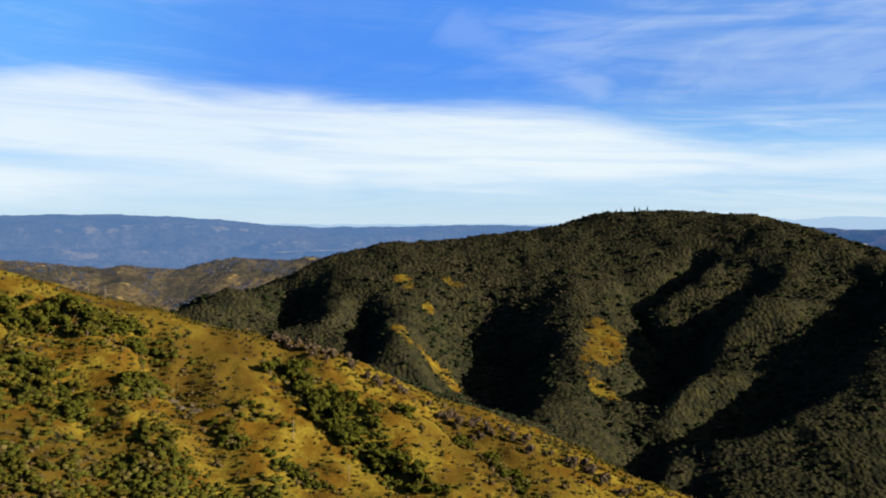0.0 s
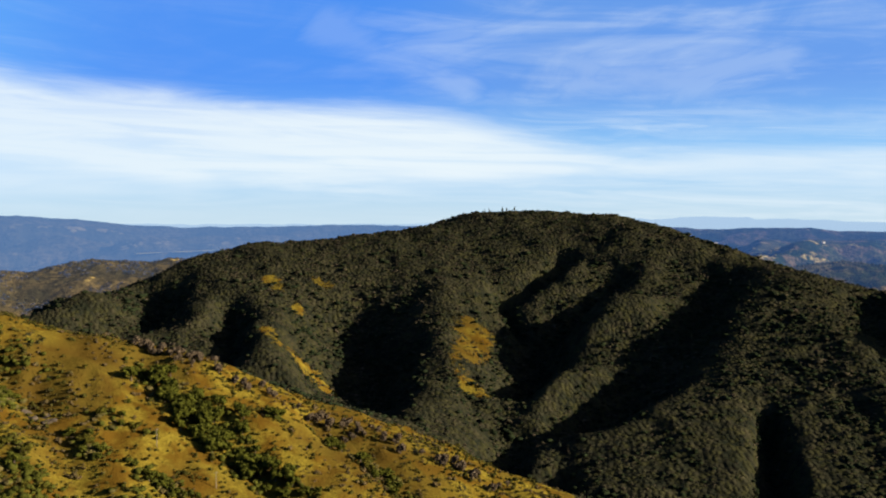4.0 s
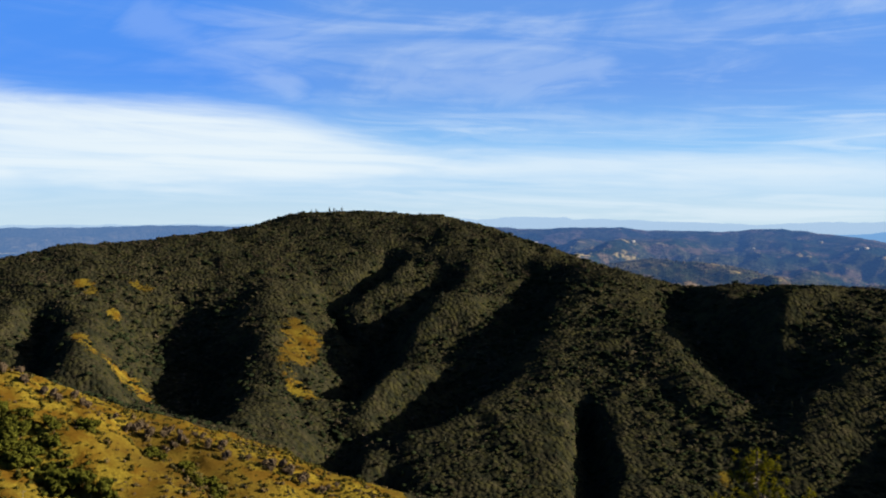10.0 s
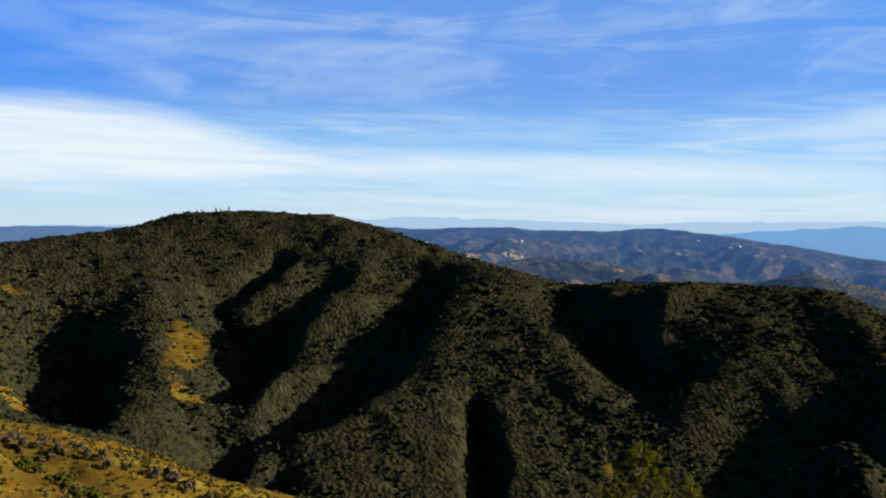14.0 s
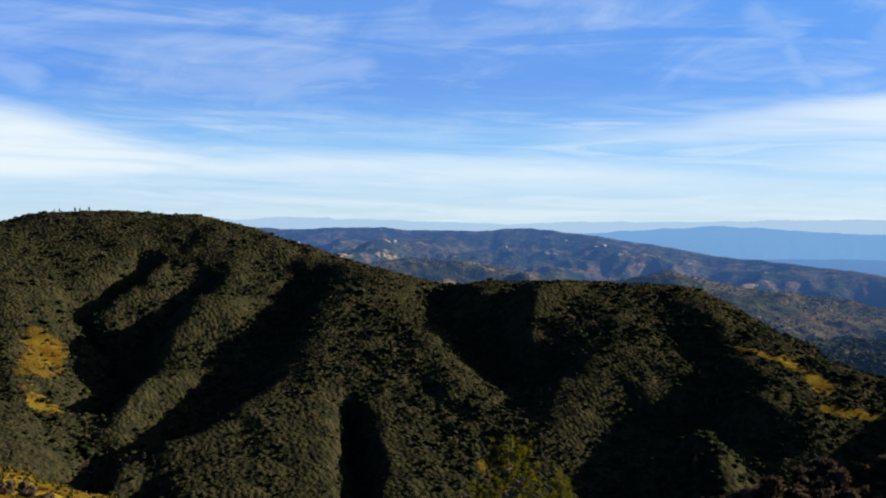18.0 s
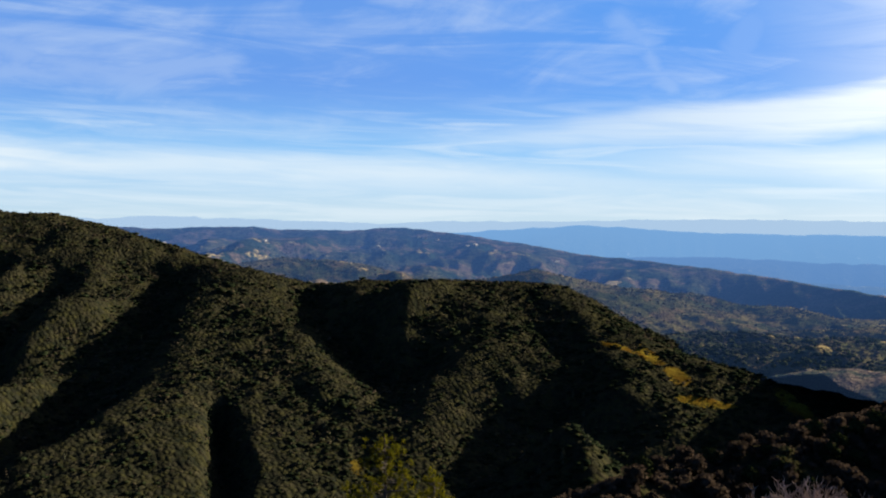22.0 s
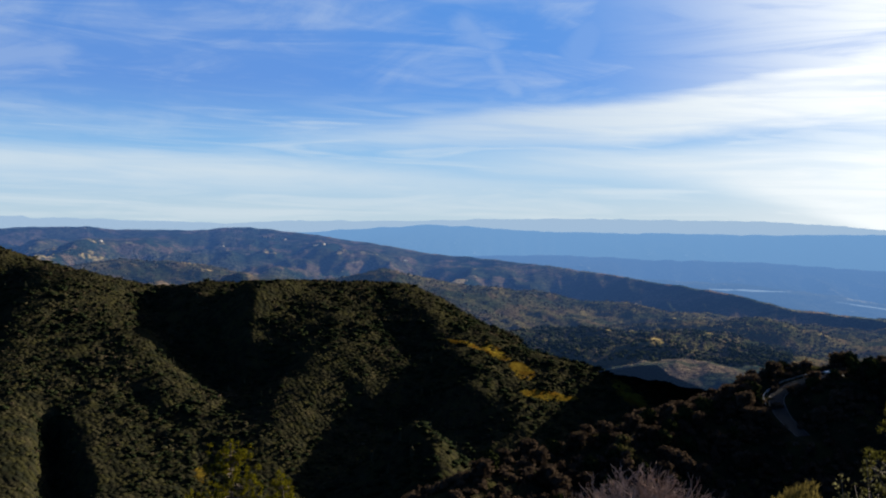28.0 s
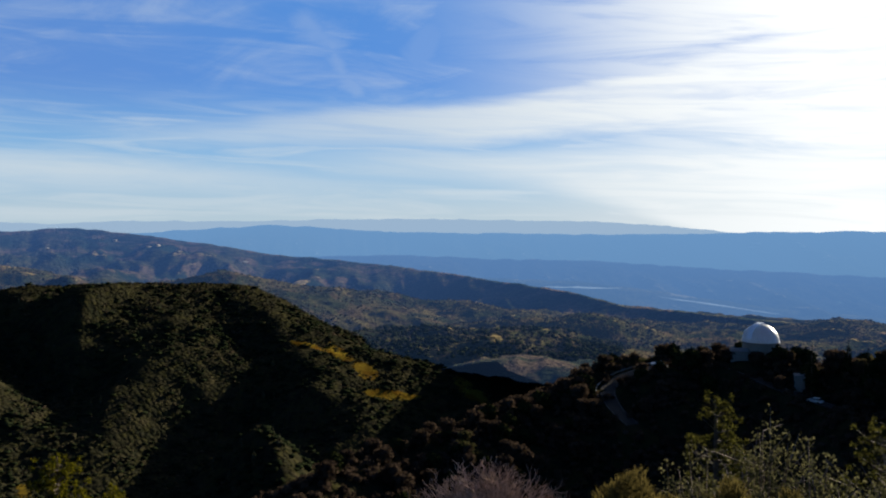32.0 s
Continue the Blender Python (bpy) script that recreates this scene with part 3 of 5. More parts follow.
# each range has its own painted haze: tint, near and far share
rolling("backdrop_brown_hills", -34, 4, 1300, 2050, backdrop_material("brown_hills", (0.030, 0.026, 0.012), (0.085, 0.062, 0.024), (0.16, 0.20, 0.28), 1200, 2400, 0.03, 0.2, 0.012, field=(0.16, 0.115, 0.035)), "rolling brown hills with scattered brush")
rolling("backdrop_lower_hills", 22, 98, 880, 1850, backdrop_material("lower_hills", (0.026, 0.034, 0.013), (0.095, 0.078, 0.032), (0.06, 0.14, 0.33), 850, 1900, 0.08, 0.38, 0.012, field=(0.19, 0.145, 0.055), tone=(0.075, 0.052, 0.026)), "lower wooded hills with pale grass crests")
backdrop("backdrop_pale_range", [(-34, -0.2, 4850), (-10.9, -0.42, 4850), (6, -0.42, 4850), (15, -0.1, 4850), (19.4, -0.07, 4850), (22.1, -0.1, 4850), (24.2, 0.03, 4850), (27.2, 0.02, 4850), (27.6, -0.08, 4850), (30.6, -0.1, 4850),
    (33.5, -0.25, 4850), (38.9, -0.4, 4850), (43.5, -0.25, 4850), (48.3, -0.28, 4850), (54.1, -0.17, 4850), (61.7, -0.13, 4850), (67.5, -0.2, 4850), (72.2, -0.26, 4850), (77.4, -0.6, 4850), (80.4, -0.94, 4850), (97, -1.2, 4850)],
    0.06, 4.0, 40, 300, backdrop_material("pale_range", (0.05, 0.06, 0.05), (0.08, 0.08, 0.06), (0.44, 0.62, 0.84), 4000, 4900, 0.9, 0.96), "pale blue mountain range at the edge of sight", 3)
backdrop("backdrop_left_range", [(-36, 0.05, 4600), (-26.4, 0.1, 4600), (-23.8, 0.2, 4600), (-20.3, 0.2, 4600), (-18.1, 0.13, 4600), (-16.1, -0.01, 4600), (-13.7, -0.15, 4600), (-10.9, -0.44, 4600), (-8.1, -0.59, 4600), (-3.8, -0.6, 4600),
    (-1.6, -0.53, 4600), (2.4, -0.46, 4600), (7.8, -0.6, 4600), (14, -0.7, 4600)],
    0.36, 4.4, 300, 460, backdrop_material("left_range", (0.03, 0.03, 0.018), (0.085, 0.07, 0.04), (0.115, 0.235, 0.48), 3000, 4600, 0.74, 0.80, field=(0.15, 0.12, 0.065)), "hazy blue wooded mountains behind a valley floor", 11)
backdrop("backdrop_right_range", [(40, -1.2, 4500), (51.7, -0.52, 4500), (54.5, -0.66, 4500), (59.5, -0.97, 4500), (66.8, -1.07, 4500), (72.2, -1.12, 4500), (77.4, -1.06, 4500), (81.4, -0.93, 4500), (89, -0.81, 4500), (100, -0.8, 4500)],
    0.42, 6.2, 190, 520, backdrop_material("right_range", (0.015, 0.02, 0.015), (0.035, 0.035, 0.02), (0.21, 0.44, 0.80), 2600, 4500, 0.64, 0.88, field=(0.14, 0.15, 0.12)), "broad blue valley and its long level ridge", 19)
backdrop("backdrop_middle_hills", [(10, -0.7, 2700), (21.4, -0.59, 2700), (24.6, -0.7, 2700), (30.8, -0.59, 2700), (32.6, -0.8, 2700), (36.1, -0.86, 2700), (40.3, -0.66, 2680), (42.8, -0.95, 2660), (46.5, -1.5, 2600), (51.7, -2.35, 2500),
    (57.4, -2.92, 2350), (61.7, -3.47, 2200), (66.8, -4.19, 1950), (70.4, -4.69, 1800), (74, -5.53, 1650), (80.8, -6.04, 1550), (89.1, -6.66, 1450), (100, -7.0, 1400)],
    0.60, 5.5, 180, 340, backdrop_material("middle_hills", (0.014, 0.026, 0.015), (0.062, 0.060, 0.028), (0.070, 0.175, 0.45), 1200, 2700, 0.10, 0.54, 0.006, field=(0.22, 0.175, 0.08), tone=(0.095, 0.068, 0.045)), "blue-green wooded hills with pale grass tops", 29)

# valley hills, their blue mostly haze put into the material
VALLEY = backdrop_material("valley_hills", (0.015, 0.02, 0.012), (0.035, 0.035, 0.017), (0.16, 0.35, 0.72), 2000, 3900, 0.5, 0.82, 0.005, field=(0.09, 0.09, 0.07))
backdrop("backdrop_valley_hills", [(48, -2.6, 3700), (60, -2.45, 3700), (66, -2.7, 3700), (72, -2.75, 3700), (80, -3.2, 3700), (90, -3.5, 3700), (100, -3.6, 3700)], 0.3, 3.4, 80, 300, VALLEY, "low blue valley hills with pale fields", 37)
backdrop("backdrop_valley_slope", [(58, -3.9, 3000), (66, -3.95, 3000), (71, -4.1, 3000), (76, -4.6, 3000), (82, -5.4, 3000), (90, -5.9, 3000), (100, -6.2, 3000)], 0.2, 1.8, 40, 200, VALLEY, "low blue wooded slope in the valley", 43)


# ---- woods ----
def lumps(count, subdivisions, seed):
    """Uneven crowns of about one metre radius, for the woods."""
    made = []
    for i in range(count):
        bm = bmesh.new()
        bmesh.ops.create_icosphere(bm, subdivisions=subdivisions, radius=1.0)
        for v in bm.verts:
            n = noise.noise(v.co * 1.6 + Vector((i * 7.1, seed, 0))) * 0.5 + noise.noise(v.co * 3.7 + Vector((seed, i * 3.3, 0))) * 0.3
            v.co *= 1.0 + n
            v.co.z *= 0.82 if v.co.z > 0 else 0.6
        made.append((np.array([v.co[:] for v in bm.verts]), np.array([[v.index for v in f.verts] for f in bm.faces])))
        bm.free()
    return made


def tufts(count, leaves, seed, leaf=0.3):
    """Loose clouds of leaf sprays, about one metre in radius."""
    made = []
    rng = np.random.default_rng(seed)
    for i in range(count):
        way = rng.normal(size=(leaves, 3))
        way /= np.linalg.norm(way, axis=1)[:, None]
        lobes = rng.normal(size=(4, 3))
        lobes /= np.linalg.norm(lobes, axis=1)[:, None]
        far = (0.55 + 0.45 * np.clip((way @ lobes.T).max(1), 0, 1) ** 2) * rng.uniform(0.6, 1.05, leaves)
        mid = way * far[:, None] * np.array([1, 1, 0.8])
        a = rng.normal(size=(leaves, 3))
        a -= way * (a * way).sum(1)[:, None] * 0.7
        a /= np.linalg.norm(a, axis=1)[:, None]
        b = np.cross(way + 0.5 * rng.normal(size=(leaves, 3)), a)
        b /= np.linalg.norm(b, axis=1)[:, None]
        sz = rng.uniform(0.6, 1.3, (leaves, 1)) * leaf
        v = np.stack([mid + a * sz, mid - a * sz * 0.5 + b * sz * 0.8, mid - a * sz * 0.5 - b * sz * 0.8], 1).reshape(-1, 3)
        made.append((v, np.arange(leaves * 3).reshape(-1, 3)))
    return made


def woods(name, x, y, size, mat, forms, label, seed, tall=1.0, height_of=land):
    """Many crowns joined into one mesh, each standing on the ground."""
    rng = np.random.default_rng(seed)
    z = height_of(x, y)
    kind = rng.integers(0, len(forms), len(x))
    vs, fs, base = [], [], 0
    for k, (fv, ff) in enumerate(forms):
        m = kind == k
        if not m.any():
            continue
        a = rng.uniform(0, 6.283, m.sum())
        c, s = np.cos(a)[:, None], np.sin(a)[:, None]
        sx = size[m][:, None] * rng.uniform(0.85, 1.2, (m.sum(), 1))
        px = (fv[None, :, 0] * c - fv[None, :, 1] * s) * sx + x[m][:, None]
        py = (fv[None, :, 0] * s + fv[None, :, 1] * c) * sx + y[m][:, None]
        pz = fv[None, :, 2] * size[m][:, None] * tall * rng.uniform(0.8, 1.25, (m.sum(), 1)) + z[m][:, None] + 0.42 * size[m][:, None] * tall
        v = np.stack([px, py, pz], -1).reshape(-1, 3)
        f = (ff[None] + (np.arange(m.sum()) * len(fv))[:, None, None] + base).reshape(-1, 3)
        vs.append(v), fs.append(f)
        base += len(v)
    me = array_mesh(name, np.vstack(vs), np.vstack(fs), mat)
    me.shade_smooth()
    return tagged(new(name, me), label, "woods", kind="stuff")


# the sight line's height above each place, to thin out what no one sees
seen_e = np.degrees(np.arctan2(GZ, np.maximum(RR, 0.4)))
seen_top = np.maximum.accumulate(seen_e, 0)


def hidden(x, y):
    r, b = np.hypot(x, y), np.degrees(np.arctan2(x, y))
    i = np.clip(np.searchsorted(ring, r) - 1, 0, len(ring) - 1)
    j = np.clip(((b + 32) / 0.25).astype(int), 0, 510)
    return np.degrees(np.arctan2(land(x, y) + 7, r)) < seen_top[i, j] - 0.05


def scatter(n, r0, r1, b0, b1, seed, even=True):
    rng = np.random.default_rng(seed)
    r, b = rng.uniform(r0, r1, n), np.radians(rng.uniform(b0, b1, n))
    if even:
        r = np.sqrt(rng.uniform(r0 * r0, r1 * r1, n))
    return r * np.sin(b), r * np.cos(b), rng


def bushes(count, leaves, seed, leaf, core=0.80):
    """Rounded crowns: a lumpy body with leaf sprays standing out of it."""
    made = []
    for (bv, bf), (lv, lf) in zip(lumps(count, 1, seed), tufts(count, leaves, seed + 40, leaf)):
        made.append((np.vstack([bv * core * np.array([1, 1, 0.8]), lv]), np.vstack([bf, lf + len(bv)])))
    return made


SMALL, SPRAYS, CROWNS, SCRUB = lumps(12, 1, 2), bushes(12, 34, 3, 0.26, 0.62), bushes(14, 34, 21, 0.21, 0.80), bushes(12, 11, 22, 0.26, 0.80)
x, y, rng = scatter(34000, 300, 1330, -24, 72, 101, False)


def y_slope_of(x, y):
    """The grassy slope and the summit's own flank, where the woods stop."""
    return ((y < 600) & (x < 175)) | (np.hypot(x, y) < 330 + 60 * (x > 260))


def swell(x, y, way=32):
    """How far the land rounds up (crests) or hollows (ravines) here, in metres."""
    return land(x, y) - (land(x + way, y) + land(x - way, y) + land(x, y + way) + land(x, y - way)) / 4


keep = ~y_slope_of(x, y) & (rng.uniform(0, 1, len(x)) > grassy(x, y) * 1.15) & (~hidden(x, y) | (rng.uniform(0, 1, len(x)) < 0.06))
x, y = x[keep], y[keep]
# oaks fill the flanks and ravines; the rounded crests keep to low chaparral
patchy = fractal(x / 110, y / 110, 3, 66) - 0.5
oaks = np.clip(0.85 - 0.16 * swell(x, y) * (np.hypot(x, y) > 600) + 2.6 * patchy, 0.06, 1.0) * np.where(y > 1040, 0.5, 1.0)
keep = rng.uniform(0, 1, len(x)) < oaks
x, y = x[keep], y[keep]
size = rng.uniform(1.9, 4.0, len(x)) * np.where(y > 1120, 0.7, 1.0) * np.clip(np.hypot(x, y) / 900, 0.75, 1.15) * np.clip(rng.normal(1.1, 0.28, len(x)), 0.55, 1.7)
woods("oak_woods", x, y, size, OAK, CROWNS, "dense dark green oak woods on the hillside", 7, 0.58)
x, y, rng = scatter(62000, 300, 1330, -24, 72, 111, False)
keep = ~y_slope_of(x, y) & (rng.uniform(0, 1, len(x)) > grassy(x, y) * 0.82) & (rng.uniform(0, 1, len(x)) < np.clip((np.hypot(x, y) - 500) / 500, 0.35, 1)) & (~hidden(x, y) | (rng.uniform(0, 1, len(x)) < 0.04))
x, y = x[keep], y[keep]
size = rng.uniform(1.1, 2.7, len(x)) * np.clip(np.hypot(x, y) / 900, 0.6, 1.1) * np.clip(1.0 - 0.05 * swell(x, y), 0.55, 1.3)
woods("chaparral_woods", x, y, size, CHAPARRAL, SCRUB, "olive and brown chaparral on the hillside", 8, 0.45)
# brush with a painted haze glow like the hills it stands on
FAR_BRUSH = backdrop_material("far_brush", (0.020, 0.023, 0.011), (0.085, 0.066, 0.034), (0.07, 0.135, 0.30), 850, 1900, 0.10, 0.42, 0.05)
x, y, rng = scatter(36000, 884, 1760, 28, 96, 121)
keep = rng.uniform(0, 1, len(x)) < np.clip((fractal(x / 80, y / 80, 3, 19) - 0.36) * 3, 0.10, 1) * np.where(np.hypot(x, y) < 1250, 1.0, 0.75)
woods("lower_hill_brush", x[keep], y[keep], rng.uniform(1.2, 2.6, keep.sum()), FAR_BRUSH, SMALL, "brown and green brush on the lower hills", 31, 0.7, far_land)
# valley oaks, distance haze mixed into their leaves as glow
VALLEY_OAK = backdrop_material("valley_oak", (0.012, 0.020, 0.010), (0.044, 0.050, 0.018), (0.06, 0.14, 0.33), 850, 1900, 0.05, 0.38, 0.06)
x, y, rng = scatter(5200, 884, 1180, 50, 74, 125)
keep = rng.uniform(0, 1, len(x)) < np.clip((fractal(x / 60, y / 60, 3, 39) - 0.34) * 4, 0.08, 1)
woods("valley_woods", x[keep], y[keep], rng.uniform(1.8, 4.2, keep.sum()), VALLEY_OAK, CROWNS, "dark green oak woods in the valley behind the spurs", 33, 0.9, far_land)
x, y, rng = scatter(13000, 1400, 1980, -33, 2, 122)
keep = rng.uniform(0, 1, len(x)) < np.clip((fractal(x / 70, y / 70, 3, 29) - 0.40) * 3, 0.04, 1)
woods("brown_hill_brush", x[keep], y[keep], rng.uniform(1.2, 2.8, keep.sum()), FAR_BRUSH, SMALL, "scattered dark brush on the brown hills", 32, 0.7, far_land)
x, y, rng = scatter(15000, 330, 620, -32, 16, 104)
thick = 0.34 + 0.9 * np.clip((fractal(x / 34, y / 34, 3, 88) - 0.5) * 3.2, 0, 0.6)
for cx, cy, lx, ly, turn in ((-155, 385, 75, 26, 12), (-214, 518, 66, 26, 2), (-203, 452, 48, 24, -30), (-60, 497, 64, 20, -50), (-120, 440, 40, 22, -40), (-70, 434, 26, 10, -14), (37, 486, 30, 16, -55), (100, 512, 50, 14, -18), (-30, 545, 95, 12, -9)):
    thick = np.maximum(thick, 0.8 * spot(x, y, cx, cy, lx, ly, turn))
for cx, cy, lx, ly, turn in ((-120, 515, 62, 12, -42), (-150, 550, 40, 10, -20), (-15, 525, 26, 10, -60), (8, 492, 30, 7, -50), (-183, 455, 26, 7, -50)):
    thick = thick * (1 - 0.85 * spot(x, y, cx, cy, lx, ly, turn))
keep = (rng.uniform(0, 1, len(x)) < thick) & (y < 590)
woods("slope_brush", x[keep], y[keep], rng.uniform(0.5, 1.7, keep.sum()) * np.where(rng.uniform(0, 1, keep.sum()) < 0.12, 1.5, 1.0), SLOPE_BRUSH, SPRAYS, "low olive brush on the golden slope", 12)
x, y, rng = scatter(16000, 350, 580, -30, 10, 109)
thick = 0.0 * x
for cx, cy, lx, ly, turn in ((-214, 518, 58, 19, 2), (-203, 452, 42, 17, -30), (-60, 497, 62, 13, -50), (-161, 472, 19, 11, 70), (-97, 471, 16, 7, -8), (-109, 448, 17, 7, -42), (-70, 434, 20, 6, -14), (-135, 426, 17, 10, -40), (-150, 390, 88, 25, 12), (-235, 425, 24, 30, 0), (37, 486, 22, 10, -55), (-10, 446, 16, 6, -10), (-23, 511, 6, 5, 0)):
    thick = np.maximum(thick, spot(x, y, cx, cy, lx, ly, turn))
keep = rng.uniform(0, 1, len(x)) < thick * np.clip(0.3 + 2.4 * (fractal(x / 16, y / 16, 2, 97) - 0.35), 0, 0.9)
woods("grove_brush", x[keep], y[keep], rng.uniform(1.0, 2.9, keep.sum()), GROVE, CROWNS, "dense green oak brush in the groves", 14, 0.9)
x, y, rng = scatter(11000, 100, 420, 50, 96, 105)
by_road = np.min([np.hypot(x - px, y - py) for px, py, _ in ROAD], 0)
keep = (np.hypot(x, y) > 120) & (by_road > 4.2) & (land(x, y) > -120) & (~hidden(x, y) | (rng.uniform(0, 1, len(x)) < 0.1))
woods("ridge_brush", x[keep], y[keep], rng.uniform(0.7, 2.0, keep.sum()), TWIGS, SPRAYS, "dark brown brush on the shaded near ridge", 13)

# ---- trees and shrubs that stand alone ----
def plain(name, color, rough=0.7, metal=0.0, grain=3.0, spread=0.25, bump=0.2):
    m, n = material(name)
    p = n.add("ShaderNodeNewGeometry").outputs["Position"]
    a, b = n.noise(p, grain, 5, 0.6), n.noise(p, grain * 7, 4, 0.6)
    c = n.mix(n.span(a, 0.3, 0.7), tuple(v * (1 - spread) for v in color), tuple(min(1, v * (1 + spread)) for v in color))
    c = n.mix(n.span(b, 0.55, 0.8, 0.0, 0.5), c, tuple(v * 0.6 for v in color))
    finish(n, c, rough, b, bump, 0.02, 0.3, metal)
    return m


BARK = plain("bark", (0.050, 0.036, 0.026), 0.9, 0, 6, 0.4, 0.6)
GREY_BARK = plain("grey_twig", (0.115, 0.085, 0.070), 0.9, 0, 9, 0.4, 0.3)
OAK_TREE = leaf_material("oak_tree_leaf", (0.0230, 0.0270, 0.0045), (0.0640, 0.0650, 0.0095), grain=1.5)
OLIVE_TREE = leaf_material("olive_tree_leaf", (0.0260, 0.0260, 0.0045), (0.0720, 0.0630, 0.0100), grain=1.5)
BROWN_TREE = leaf_material("bare_tree_twigs", (0.0430, 0.0320, 0.0210), (0.1020, 0.0770, 0.0500), grain=2.0)
GREY_PINE = leaf_material("grey_pine_needle", (0.0259, 0.0296, 0.0178), (0.0629, 0.0651, 0.0407), grain=2.0)
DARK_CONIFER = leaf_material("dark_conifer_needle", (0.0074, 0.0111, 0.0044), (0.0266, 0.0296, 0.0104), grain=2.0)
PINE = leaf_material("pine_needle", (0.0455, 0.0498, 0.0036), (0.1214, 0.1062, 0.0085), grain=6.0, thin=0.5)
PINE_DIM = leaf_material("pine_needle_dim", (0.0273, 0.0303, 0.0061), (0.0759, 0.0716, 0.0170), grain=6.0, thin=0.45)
SAGE = leaf_material("sage_leaf", (0.0334, 0.0364, 0.0170), (0.0971, 0.0910, 0.0455), grain=9.0, thin=0.4)
GOLD_SHRUB = leaf_material("gold_shrub_leaf", (0.0516, 0.0437, 0.0134), (0.1214, 0.0971, 0.0316), grain=9.0, thin=0.4)
RED_TWIG = leaf_material("red_twig_buds", (0.2025, 0.1512, 0.1283), (0.4860, 0.3780, 0.3172), grain=9.0, thin=0.3)


def tube(bm, points, radii, sides=5):
    """A tapering stem along points."""
    rings = []
    for i, p in enumerate(points):
        p = Vector(p)
        q = Vector(points[min(i + 1, len(points) - 1)]) - Vector(points[max(i - 1, 0)])
        q.normalize()
        u = q.orthogonal().normalized()
        v = q.cross(u)
        rings.append([bm.verts.new(p + (u * math.cos(a) + v * math.sin(a)) * radii[i]) for a in (6.2832 * k / sides for k in range(sides))])
    for a, b in zip(rings, rings[1:]):
        for k in range(sides):
            bm.faces.new((a[k], a[(k + 1) % sides], b[(k + 1) % sides], b[k]))
    bm.faces.new(rings[-1])


def thing(name, x, y, z, label, category, group=""):
    ob = new(name)
    ob.empty_display_size = 0.2
    ob.location = (x, y, z)
    return tagged(ob, label, category, group)


def add_mesh(name, verts, faces, mat, parent, label=""):
    ob = new(name, array_mesh(name, verts, faces, mat))
    ob.parent = parent
    return tagged(ob, label)


def crown_arrays(blobs, leaves, seed, leaf):
    """Leaf sprays round several lobes: blobs of centre and radius."""
    rng = np.random.default_rng(seed)
    vs, fs, base = [], [], 0
    for c, r in blobs:
        form = tufts(1, leaves, int(rng.integers(1, 99999)), leaf)[0]
        core = lumps(1, 1, int(rng.integers(1, 999)))[0]
        for (v, f), k in ((form, r), (core, r * 0.62)):
            vs.append(v * k + np.array(c))
            fs.append(f + base)
            base += len(v)
    return np.vstack(vs), np.vstack(fs)


def oak_tree(seed, mat, label, category="tree", height=5.8, spread=3.4, name="oak_tree", lobes=10, leaves=60):
    rng = random.Random(seed)
    root = thing(name, 0, 0, -900, label, category, "trees on the golden slope")
    bm = bmesh.new()
    top = height * 0.42
    tube(bm, [(0, 0, -0.6), (0.05, 0, top * 0.5), (0.12, 0.05, top)], [0.30, 0.22, 0.16], 6)
    blobs = []
    for i in range(lobes):
        a = 6.283 * i / lobes * 2.4 + rng.uniform(-0.4, 0.4)
        d = spread * rng.uniform(0.15, 0.62)
        c = (d * math.cos(a), d * math.sin(a), height * rng.uniform(0.24, 0.68))
        tube(bm, [(0.1, 0.04, top * 0.9), (c[0] * 0.5, c[1] * 0.5, (c[2] + top) / 2 + 0.1), c], [0.13, 0.08, 0.03], 4)
        blobs.append((c, spread * rng.uniform(0.42, 0.60)))
    part("trunk", bm, BARK, root)
    add_mesh("crown", *crown_arrays(blobs, leaves, seed, 0.26), mat, root)
    return root


def conifer(seed, mat, label, height=9.0, spread=2.2, name="conifer", group="conifers"):
    rng = np.random.default_rng(seed)
    root = thing(name, 0, 0, -900, label, "tree", group)
    bm = bmesh.new()
    tube(bm, [(0, 0, -0.8), (0, 0, height * 0.5), (0.05, 0, height * 0.97)], [height * 0.022, height * 0.013, 0.02], 6)
    part("trunk", bm, BARK, root)
    blobs = []
    levels = int(height * 1.5)
    for i in range(levels):
        f = (i + 0.5) / levels
        w_here = spread * (1 - f) ** 0.8 * rng.uniform(0.6, 1.1)
        for k in range(2 if f > 0.7 else 4):
            a = rng.uniform(0, 6.283)
            d = w_here * rng.uniform(0.35, 0.75)
            blobs.append(((d * math.cos(a), d * math.sin(a), height * (0.14 + 0.84 * f)), max(0.22, w_here * 0.48)))
    add_mesh("crown", *crown_arrays(blobs, 15, seed, 0.48), mat, root)
    return root


def stand(proto, x, y, scale=1.0, turn=0.0, sink=0.0):
    m = pose(x, y, float(land(x, y)) - sink, 0, 0, turn)
    ob = copy_thing(proto, m)
    ob.scale = (scale, scale, scale)
    return ob


def remove(proto):
    for o in (*proto.children_recursive, proto):
        bpy.data.objects.remove(o)


PROTO = [oak_tree(i, m, lab, name="oak_tree" if i < 4 else "leafless_tree") for i, (m, lab) in enumerate([(OAK_TREE, "dark green rounded oak on dry grass"), (OAK_TREE, "broad green oak on the grassy slope"), (OLIVE_TREE, "olive green oak on golden grass"),
                                                           (OLIVE_TREE, "sunlit olive oak on the dry slope"), (BROWN_TREE, "leafless brown oak on the ridge line")])]
rng = random.Random(5)
# oaks: a dense belt down the slope, groves on the upper slope and at its foot, a few alone; leafless ones along the crest


